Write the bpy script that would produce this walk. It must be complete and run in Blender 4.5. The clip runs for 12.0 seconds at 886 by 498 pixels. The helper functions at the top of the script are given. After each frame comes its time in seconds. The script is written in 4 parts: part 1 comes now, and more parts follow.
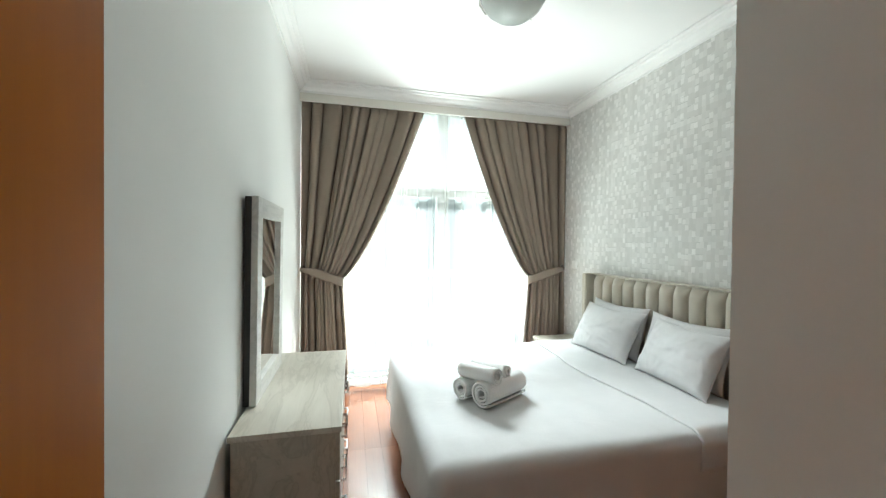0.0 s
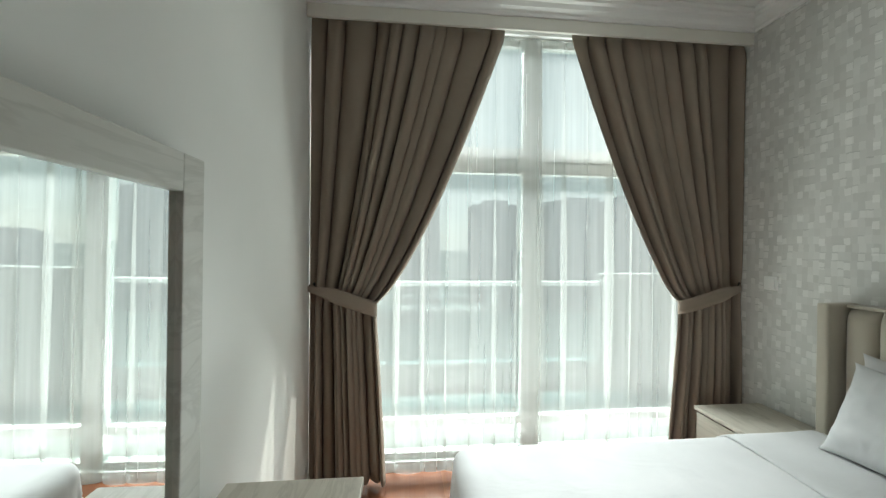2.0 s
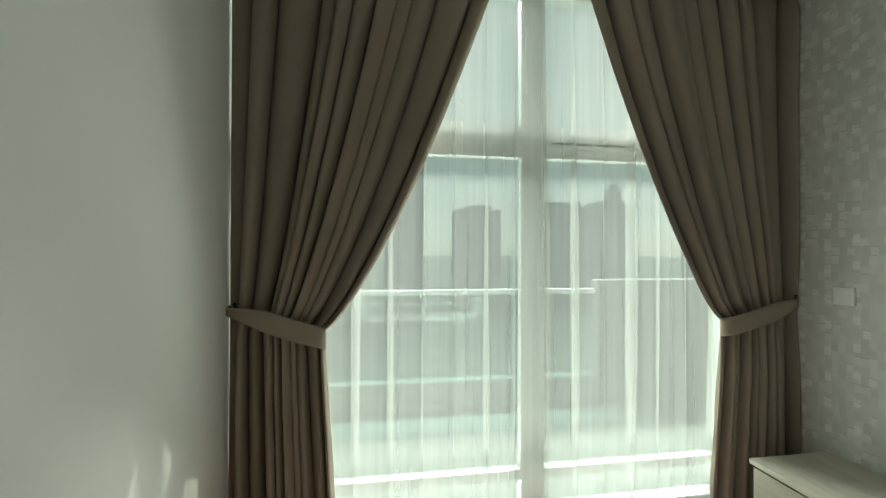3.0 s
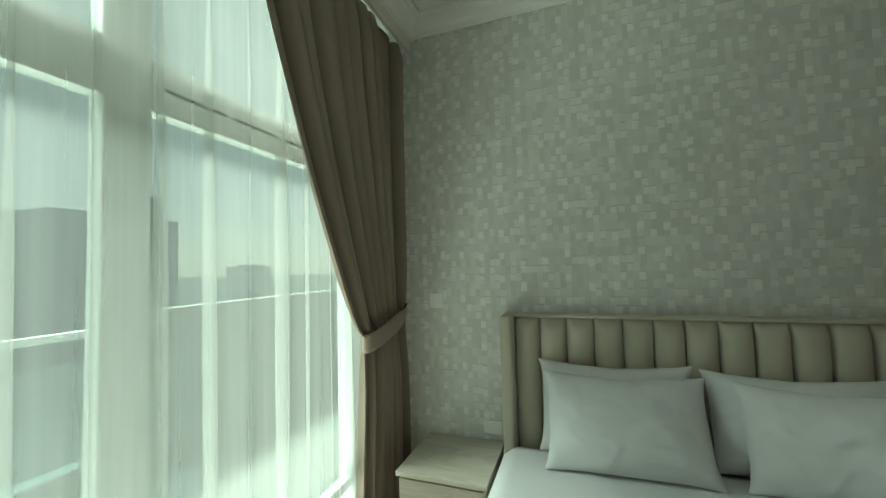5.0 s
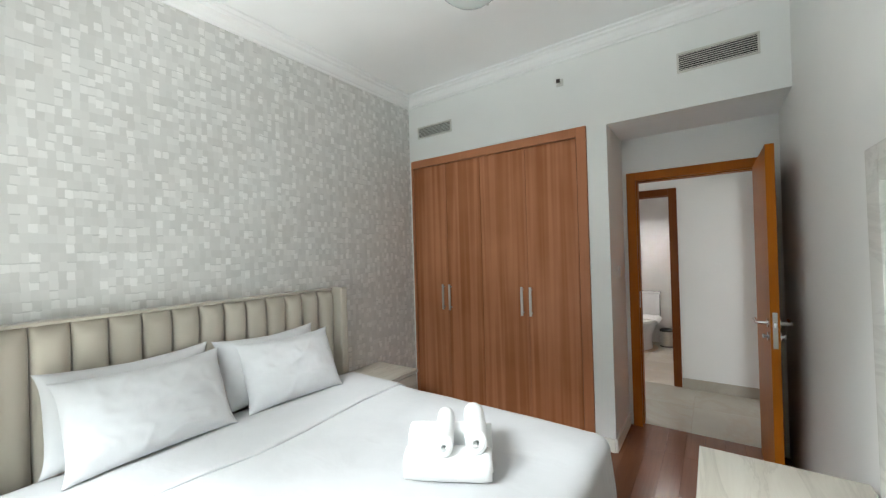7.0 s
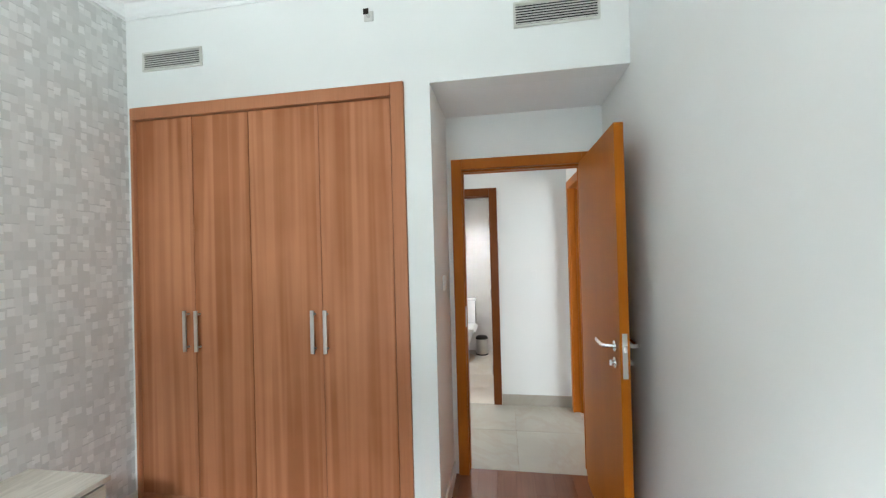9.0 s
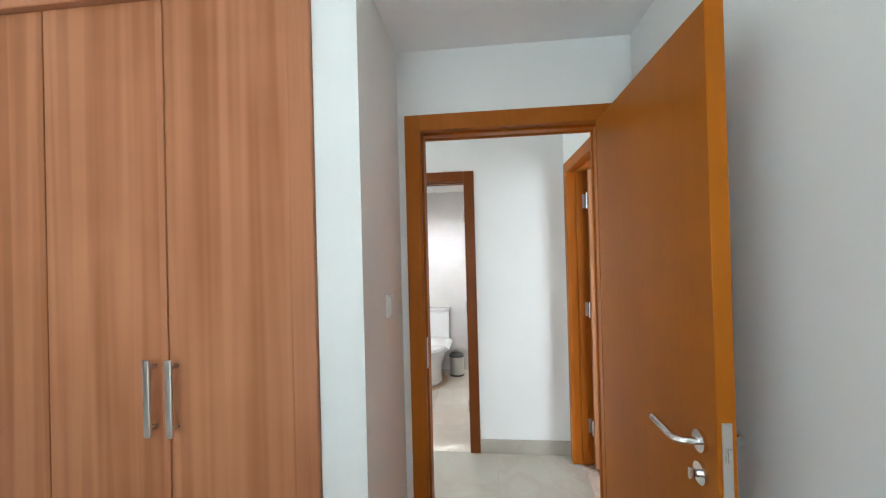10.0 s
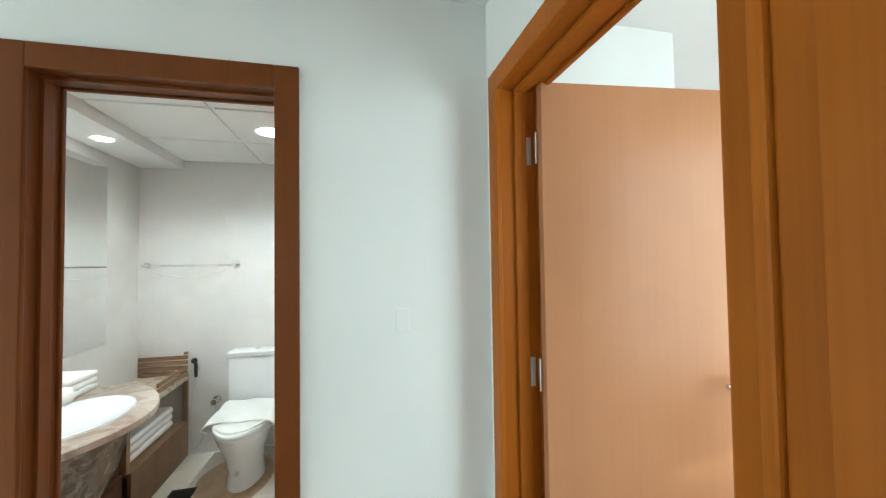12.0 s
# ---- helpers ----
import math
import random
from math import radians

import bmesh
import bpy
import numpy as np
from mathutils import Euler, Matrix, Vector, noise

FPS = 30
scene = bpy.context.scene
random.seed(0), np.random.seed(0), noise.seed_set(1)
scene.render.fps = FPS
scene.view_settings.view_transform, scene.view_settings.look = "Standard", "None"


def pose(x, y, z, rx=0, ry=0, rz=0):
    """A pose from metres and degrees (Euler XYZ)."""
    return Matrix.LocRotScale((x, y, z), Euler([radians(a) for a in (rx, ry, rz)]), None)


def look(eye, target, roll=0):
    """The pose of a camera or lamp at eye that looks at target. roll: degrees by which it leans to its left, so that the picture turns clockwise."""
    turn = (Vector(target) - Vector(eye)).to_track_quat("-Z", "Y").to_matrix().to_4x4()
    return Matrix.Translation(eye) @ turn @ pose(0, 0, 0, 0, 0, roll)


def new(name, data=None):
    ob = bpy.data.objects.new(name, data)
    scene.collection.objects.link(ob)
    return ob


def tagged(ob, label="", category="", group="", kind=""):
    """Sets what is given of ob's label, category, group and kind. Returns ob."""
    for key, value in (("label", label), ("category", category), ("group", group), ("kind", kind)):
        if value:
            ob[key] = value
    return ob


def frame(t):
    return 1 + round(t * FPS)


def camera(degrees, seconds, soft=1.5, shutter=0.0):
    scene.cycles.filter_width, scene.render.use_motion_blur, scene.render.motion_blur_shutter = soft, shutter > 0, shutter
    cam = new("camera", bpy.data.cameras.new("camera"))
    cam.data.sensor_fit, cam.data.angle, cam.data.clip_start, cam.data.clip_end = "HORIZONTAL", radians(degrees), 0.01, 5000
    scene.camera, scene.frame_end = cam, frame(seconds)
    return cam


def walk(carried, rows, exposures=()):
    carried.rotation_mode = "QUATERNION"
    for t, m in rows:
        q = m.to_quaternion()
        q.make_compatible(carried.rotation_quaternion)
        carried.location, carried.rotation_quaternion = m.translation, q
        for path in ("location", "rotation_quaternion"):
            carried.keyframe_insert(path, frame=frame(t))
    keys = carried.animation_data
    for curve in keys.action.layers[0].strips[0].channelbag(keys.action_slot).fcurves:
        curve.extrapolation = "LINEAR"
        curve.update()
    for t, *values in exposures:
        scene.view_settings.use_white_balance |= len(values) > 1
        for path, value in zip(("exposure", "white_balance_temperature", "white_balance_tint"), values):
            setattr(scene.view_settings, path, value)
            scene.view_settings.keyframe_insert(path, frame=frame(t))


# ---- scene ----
cam = camera(99.3, 12.0, soft=1.3)
PATH = [
    (0, (0.516, -0.427, 1.577), (0.986, 1.517, 1.552), 0.6),
    (0.5, (0.511, -0.017, 1.565), (0.83, 1.957, 1.539), 0.7),
    (1, (0.526, 0.386, 1.579), (0.757, 2.373, 1.561), 0.6),
    (1.5, (0.526, 0.784, 1.592), (0.717, 2.775, 1.579), 0.7),
    (2, (0.618, 1.169, 1.577), (0.814, 3.159, 1.567), 0.5),
    (2.5, (0.688, 1.493, 1.588), (0.906, 3.481, 1.582), 0.5),
    (2.7, (0.7, 1.62, 1.579), (0.927, 3.607, 1.586), 0.3),
    (4.5, (0.9, 2.505, 1.573), (2.325, 3.906, 1.655), 0.1),
    (5, (0.772, 2.56, 1.574), (2.653, 3.233, 1.666), -1.5),
    (5.5, (0.707, 2.661, 1.572), (2.702, 2.553, 1.643), -0.5),
    (6, (0.559, 2.814, 1.54), (2.369, 1.966, 1.607), -1.4),
    (6.5, (0.459, 2.976, 1.534), (1.933, 1.625, 1.585), -1.6),
    (7, (0.416, 3.058, 1.566), (1.579, 1.431, 1.576), -1.7),
    (7.5, (0.541, 3.027, 1.578), (1.371, 1.207, 1.571), -1.7),
    (7.7, (0.557, 2.944, 1.574), (1.276, 1.078, 1.568), -1.4),
    (9.3, (0.678, 1.783, 1.554), (0.949, -0.198, 1.562), -1.7),
    (9.5, (0.661, 1.599, 1.561), (0.908, -0.385, 1.563), -1.7),
    (10, (0.675, 1.144, 1.563), (0.877, -0.846, 1.576), -1.5),
    (10.5, (0.662, 0.682, 1.549), (0.796, -1.313, 1.576), -1.8),
    (11, (0.65, 0.245, 1.542), (0.66, -1.754, 1.579), -1.7),
    (11.5, (0.617, -0.126, 1.512), (0.477, -2.12, 1.579), -0.6),
    (12, (0.535, -0.434, 1.516), (0.081, -2.381, 1.575), -0.8),
]
EXPOSURES = [(0.0, 1.35, 6200, 2), (0.5, 1.0, 6250, 4), (1.0, 0.72, 6300, 5), (1.5, 0.43, 6350, 4), (2.0, 0.12, 6450, 2), (2.5, -0.1, 6900, -3), (4.3, -0.55, 6600, -20),
             (5.0, -0.3, 6650, -22), (5.5, 0.35, 6900, -11), (6.0, 0.9, 6550, 2), (6.5, 1.15, 6350, 6), (7.0, 1.35, 6250, 8), (7.5, 1.45, 6150, 8), (9.5, 2.2, 5850, 5), (10.5, 2.2, 5750, 5), (11.5, 2.15, 5700, -3), (12.0, 2.05, 5700, -6)]
walk(cam, [(t, look(eye, target, roll)) for t, eye, target, roll in PATH], EXPOSURES)

# ---- world, sun, daylight ----
SUN = Vector((0.62, 0.33, 0.70)).normalized()
world = bpy.data.worlds.new("sky")
scene.world = world
world.use_nodes = True
wn = world.node_tree.nodes
sky = wn.new("ShaderNodeTexSky")
sky.sky_type, sky.sun_disc = "NISHITA", False
sky.sun_elevation, sky.sun_rotation = math.asin(SUN.z), math.atan2(SUN.x, SUN.y)
sky.air_density, sky.dust_density, sky.ozone_density = 1.0, 1.0, 2.0
haze = wn.new("ShaderNodeMix")
haze.data_type, haze.inputs[0].default_value, haze.inputs[7].default_value = "RGBA", 0.8, (5.1, 5.4, 5.5, 1)
world.node_tree.links.new(sky.outputs[0], haze.inputs[6])
world.node_tree.links.new(haze.outputs[2], wn["Background"].inputs[0])
wn["Background"].inputs[1].default_value = 0.12


def lamp(name, kind, m, power, color=(1, 1, 1), **more):
    data = bpy.data.lights.new(name, kind)
    data.energy, data.color = power, color
    if kind == "AREA":
        data.shape, data.size, data.size_y = "RECTANGLE", more["w"], more["h"]
        data.spread = radians(more.get("spread", 180))
    if kind == "SUN":
        data.angle = radians(0.8)
    if kind == "SPOT":
        data.spot_size, data.spot_blend, data.shadow_soft_size = radians(more["cone"]), 0.6, 0.05
    ob = new(name, data)
    ob.matrix_world = m
    return ob


lamp("sun", "SUN", look(SUN * 30, (0, 0, 0)), 2.7, (1, 0.95, 0.88))
# added area lamps in place of daylight; none of them is ever in view
# below the sill outside, thrown up at the ceiling like terrace bounce
lamp("sill_fill_lamp", "AREA", look((1.5, 4.75, -0.58), (1.5, 1.9, 3.0)), 100, (0.98, 1.0, 0.97), w=2.9, h=0.3, spread=150)
# wide lamp high outside, above the view, added to even out the room
lamp("outdoor_fill_lamp", "AREA", look((3.6, 11.5, 8.7), (3.1, 2.2, 1.3)), 5000, (0.95, 0.98, 1.0), w=14.0, h=2.0, spread=160)
# added in the hall's unseen far opening
lamp("hall_fill_lamp", "AREA", look((3.9, -1.26, 1.3), (1.0, -1.26, 1.2)), 5.5, (1.0, 0.99, 0.95), w=0.9, h=2.0)
# added in an unseen opening of the next room, turned on its door leaf
lamp("next_room_fill_lamp", "AREA", look((-1.7, -0.06, 1.5), (-1.0, -1.6, 1.2)), 9, (1.0, 0.99, 0.96), w=1.2, h=1.6)


# ---- materials ----
class Mat:
    """A small wrapper round a principled material's node tree."""

    def __init__(self, name, color, rough=0.6, metal=0.0, **more):
        self.m = bpy.data.materials.new(name)
        self.m.use_nodes = True
        self.t = self.m.node_tree
        self.b = self.t.nodes["Principled BSDF"]
        self.b.inputs["Base Color"].default_value = (*color, 1)
        self.b.inputs["Roughness"].default_value = rough
        self.b.inputs["Metallic"].default_value = metal
        for k, v in more.items():
            self.b.inputs[k.replace("_", " ")].default_value = v

    def node(self, kind, **values):
        n = self.t.nodes.new("ShaderNode" + kind)
        for k, v in values.items():
            n.inputs[k.replace("_", " ")].default_value = v
        return n

    def link(self, a, b):
        self.t.links.new(a, b)

    def coords(self, scale=(1, 1, 1), turn=(0, 0, 0), shift=None):
        c, mp = self.node("TexCoord"), self.node("Mapping")
        mp.inputs["Scale"].default_value, mp.inputs["Rotation"].default_value = scale, turn
        self.link(c.outputs["Object"], mp.inputs[0])
        if shift:
            info, cb = self.node("ObjectInfo"), self.node("VectorMath")
            cb.operation = "MULTIPLY_ADD"
            cb.inputs[1].default_value = (shift, shift * 0.7, shift * 1.3)
            self.link(info.outputs["Random"], cb.inputs[0])
            self.link(mp.outputs[0], cb.inputs[2])
            return cb.outputs[0]
        return mp.outputs[0]

    def noise(self, where, scale, detail=4, rough=0.55, distort=0.0):
        n = self.node("TexNoise", Scale=scale, Detail=detail, Roughness=rough, Distortion=distort)
        self.link(where, n.inputs["Vector"])
        return n.outputs["Fac"]

    def ramp(self, fac, stops):
        r = self.node("ValToRGB")
        e = r.color_ramp.elements
        while len(e) < len(stops):
            e.new(0.5)
        for el, (p, c) in zip(e, stops):
            el.position, el.color = p, (*c, 1)
        self.link(fac, r.inputs[0])
        return r.outputs[0]

    def mix(self, fac, a, b, blend="MIX"):
        n = self.t.nodes.new("ShaderNodeMix")
        n.data_type, n.blend_type = "RGBA", blend
        for v, k in ((fac, 0), (a, 6), (b, 7)):
            if isinstance(v, (int, float)):
                n.inputs[k].default_value = v
            elif isinstance(v, tuple):
                n.inputs[k].default_value = (*v, 1)
            else:
                self.link(v, n.inputs[k])
        return n.outputs[2]

    def color(self, c):
        self.link(c, self.b.inputs["Base Color"])
        return self

    def rough(self, fac, lo, hi):
        r = self.node("MapRange", To_Min=lo, To_Max=hi)
        self.link(fac, r.inputs[0])
        self.link(r.outputs[0], self.b.inputs["Roughness"])
        return self

    def bump(self, height, strength=0.2, dist=0.002):
        n = self.node("Bump", Strength=strength, Distance=dist)
        self.link(height, n.inputs["Height"])
        self.link(n.outputs[0], self.b.inputs["Normal"])
        return self


def paint(name, color, rough=0.6):
    m = Mat(name, color, rough)
    w = m.coords()
    big, fine = m.noise(w, 1.3, 3), m.noise(w, 160, 3)
    dark = tuple(c * 0.955 for c in color)
    m.color(m.ramp(big, [(0.3, dark), (0.7, color)])).bump(fine, 0.12, 0.001).rough(big, rough - 0.06, rough + 0.08)
    return m.m


def wood(name, light, dark, along="z", rough=0.32, scale=1.0, shift=3.0, stripe=0.55, detail=4, pores=0.3, spec=0.17):
    """Straight-grained veneer: broad bands and fine pores along one axis."""
    m = Mat(name, light, rough)
    s = {"z": (9, 9, 0.22), "y": (9, 0.5, 9), "x": (0.5, 9, 9)}[along]
    f = {"z": (120, 120, 2.2), "y": (120, 3, 120), "x": (3, 120, 120)}[along]
    band = m.noise(m.coords(tuple(a * scale for a in s), shift=shift), 1.0, detail, 0.55, 0.3)
    pore = m.noise(m.coords(tuple(a * scale for a in f), shift=shift), 1.0, 3, 0.7)
    blot = m.noise(m.coords(shift=shift), 1.6, 3)
    c1 = m.ramp(band, [(0.5 - stripe / 2, dark), (0.5 + stripe / 2, light)])
    c2 = m.mix(m.ramp(pore, [(0.3, (pores,) * 3), (0.55, (0, 0, 0))]), c1, tuple(c * 0.62 for c in dark))
    c3 = m.mix(0.35, c2, m.ramp(blot, [(0.3, tuple(c * 0.82 for c in dark)), (0.7, light)]))
    m.color(c3).bump(pore, 0.03, 0.0004).rough(blot, rough - 0.02, rough + 0.03)
    m.b.inputs["Specular IOR Level"].default_value, m.b.inputs["Coat Weight"].default_value, m.b.inputs["Coat Roughness"].default_value = spec, 0.0, 0.2
    return m.m


def laminate(name, light, dark, turn=0.0):
    """Washed timber print: long cloudy streaks with faint darker veins."""
    m = Mat(name, light, 0.38)
    w = m.coords((7, 1.1, 5), (0, 0, turn), 2.0)
    cloud, streak = m.noise(w, 1.0, 5, 0.6, 1.6), m.noise(m.coords((26, 2.0, 18), (0, 0, turn), 2.0), 1.0, 4, 0.6, 0.8)
    vein = m.ramp(cloud, [(0.44, (0, 0, 0)), (0.5, (0.5,) * 3), (0.54, (0, 0, 0))])
    c = m.mix(0.45, m.ramp(cloud, [(0.25, dark), (0.7, light)]), m.ramp(streak, [(0.3, dark), (0.65, light)]))
    m.color(m.mix(vein, c, tuple(x * 0.8 for x in dark))).bump(streak, 0.06, 0.0006).rough(cloud, 0.32, 0.46)
    return m.m


def fabric(name, color, weave=900, rough=0.9, bump=0.25, sheen=0.2, crease=0.0):
    m = Mat(name, color, rough, Sheen_Weight=sheen)
    w = m.coords()
    big, fine = m.noise(w, 3, 4), m.noise(w, weave, 2)
    m.color(m.ramp(big, [(0.3, tuple(c * 0.9 for c in color)), (0.7, color)])).bump(fine, bump, 0.001)
    if crease:
        # soft long wrinkles under the weave
        soft = m.node("Bump", Strength=crease, Distance=0.012)
        m.link(m.noise(m.coords((3.2, 5.5, 3.2), (0, 0, 0.6)), 1.0, 3, 0.5, 0.8), soft.inputs["Height"])
        top = m.b.inputs["Normal"].links[0].from_node
        m.link(soft.outputs[0], top.inputs["Normal"])
    return m.m


def stone(name, base, vein, scale=1.5, rough=0.15, width=0.06):
    m = Mat(name, base, rough)
    w = m.coords(shift=4)
    n = m.noise(w, scale, 8, 0.6, 1.4)
    vein_mask = m.ramp(n, [(0.5 - width, (0, 0, 0)), (0.5, (1, 1, 1)), (0.5 + width, (0, 0, 0))])
    cloud = m.noise(w, scale * 2.2, 5)
    c = m.mix(vein_mask, m.ramp(cloud, [(0.3, tuple(x * 0.86 for x in base)), (0.7, base)]), vein)
    m.color(c).rough(cloud, rough, rough + 0.12)
    return m.m


def metal(name, color, rough):
    m = Mat(name, color, rough, 1.0)
    n = m.noise(m.coords((40, 40, 4)), 8, 3)
    m.rough(n, max(0.03, rough - 0.06), rough + 0.1)
    return m.m


WHITE = paint("white_wall_paint", (0.845, 0.85, 0.83), 0.55)
CEIL = paint("ceiling_paint", (0.87, 0.87, 0.86), 0.7)
PELMET = paint("pelmet_paint", (0.76, 0.74, 0.68), 0.5)
DOORWOOD = wood("orange_door_veneer", (0.52, 0.165, 0.012), (0.34, 0.096, 0.007), "z", 0.36, 0.5, stripe=0.9, pores=0.15, spec=0.08)
FRAMEWOOD = wood("door_frame_wood", (0.46, 0.142, 0.014), (0.32, 0.088, 0.008), "z", 0.34, 0.5, stripe=0.8, spec=0.1)
WARDWOOD = wood("striped_wardrobe_veneer", (0.58, 0.256, 0.130), (0.37, 0.133, 0.053), "z", 0.36, 2.1, 6.0, 0.24, 1, 0.08)
WARDFRAME = wood("wardrobe_frame_wood", (0.55, 0.240, 0.125), (0.42, 0.166, 0.075), "z", 0.34, 1.0, 3.0, 0.6)
PLANK = wood("reddish_plank", (0.26, 0.10, 0.048), (0.14, 0.052, 0.025), "y", 0.2, 1.0, 9.0, 0.6, spec=0.5)
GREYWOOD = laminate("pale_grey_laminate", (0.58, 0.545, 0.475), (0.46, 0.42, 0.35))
# same laminate about 15 percent darker, for bodies and drawer fronts
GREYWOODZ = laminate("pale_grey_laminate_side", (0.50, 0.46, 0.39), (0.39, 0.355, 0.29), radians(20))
WHITEWOOD = laminate("whitewashed_frame", (0.66, 0.655, 0.62), (0.57, 0.56, 0.52))
DARKWOOD = wood("dark_bathroom_wood", (0.13, 0.06, 0.035), (0.06, 0.025, 0.015), "x", 0.35)
CURTAIN = fabric("taupe_curtain_cloth", (0.30, 0.243, 0.195), 700, 0.85, 0.2, 0.02)
UPHOLST = fabric("greige_velvet", (0.49, 0.445, 0.365), 500, 0.7, 0.15, 0.5)
BASECLOTH = fabric("bed_base_cloth", (0.40, 0.36, 0.29), 500, 0.85)
LINEN = fabric("white_bed_linen", (0.66, 0.66, 0.665), 1200, 0.85, 0.12, 0.1, 0.45)
TERRY = fabric("white_terry", (0.85, 0.85, 0.84), 330, 0.95, 0.9, 0.3)
CHROME = metal("chrome", (0.75, 0.75, 0.74), 0.12)
STEEL = metal("brushed_steel", (0.62, 0.61, 0.58), 0.3)
BLACKMETAL = metal("dark_bronze", (0.05, 0.045, 0.04), 0.35)
PLASTIC = Mat("white_plastic", (0.86, 0.86, 0.84), 0.35).m
BLACK = Mat("black_plastic", (0.02, 0.02, 0.02), 0.4).m
DARKVOID = Mat("duct_shade_black", (0.012, 0.012, 0.012), 0.8).m
CERAMIC = Mat("glazed_white_ceramic", (0.82, 0.82, 0.83), 0.08).m
ALU = paint("window_frame_white", (0.74, 0.76, 0.75), 0.4)
VENT = paint("vent_cream_metal", (0.66, 0.65, 0.60), 0.4)
MIRROR = Mat("mirror_silver", (0.9, 0.92, 0.91), 0.015, 1.0).m
HALLTILE = stone("cream_marble", (0.46, 0.43, 0.37), (0.41, 0.37, 0.31), 1.0, 0.08)
BATHTILE = stone("pale_bath_floor", (0.66, 0.61, 0.53), (0.60, 0.54, 0.45), 1.2, 0.15)
BATHWALL = stone("white_wall_tile", (0.74, 0.72, 0.70), (0.68, 0.65, 0.62), 0.8, 0.08)
GRANITE = stone("brown_marble_top", (0.38, 0.29, 0.23), (0.56, 0.47, 0.40), 5.0, 0.12, 0.12)
DARKGRANITE = stone("dark_stone_mosaic", (0.12, 0.085, 0.06), (0.27, 0.21, 0.16), 9.0, 0.2, 0.12)
WICKER = wood("woven_wood", (0.30, 0.19, 0.11), (0.17, 0.10, 0.055), "x", 0.5)
FROST = Mat("frosted_lamp_glass", (0.80, 0.86, 0.83), 0.22, Transmission_Weight=0.35).m


def glass_mat(name, tint):
    m = Mat(name, (1, 1, 1), 0.0)
    tr, gl, mx = m.node("BsdfTransparent"), m.node("BsdfGlossy", Roughness=0.02), m.node("MixShader", Fac=0.06)
    tr.inputs[0].default_value = (*tint, 1)
    m.link(tr.outputs[0], mx.inputs[1]), m.link(gl.outputs[0], mx.inputs[2])
    m.link(mx.outputs[0], m.t.nodes["Material Output"].inputs[0])
    return m.m


def sheer_mat():
    m = Mat("white_voile", (0.9, 0.9, 0.88), 0.9)
    tr, tl, df = m.node("BsdfTransparent"), m.node("BsdfTranslucent"), m.node("BsdfDiffuse")
    tr.inputs[0].default_value = (0.97, 0.98, 0.97, 1)
    tl.inputs[0].default_value = df.inputs[0].default_value = (0.66, 0.67, 0.66, 1)
    a, b = m.node("MixShader", Fac=0.62), m.node("MixShader", Fac=0.4)
    n = m.noise(m.coords((30, 3, 0.6)), 1.0, 3, 0.5)
    r = m.node("MapRange", To_Min=0.27, To_Max=0.43)
    m.link(n, r.inputs[0]), m.link(r.outputs[0], b.inputs[0])
    m.link(tl.outputs[0], a.inputs[1]), m.link(df.outputs[0], a.inputs[2])
    m.link(tr.outputs[0], b.inputs[1]), m.link(a.outputs[0], b.inputs[2])
    m.link(b.outputs[0], m.t.nodes["Material Output"].inputs[0])
    return m.m


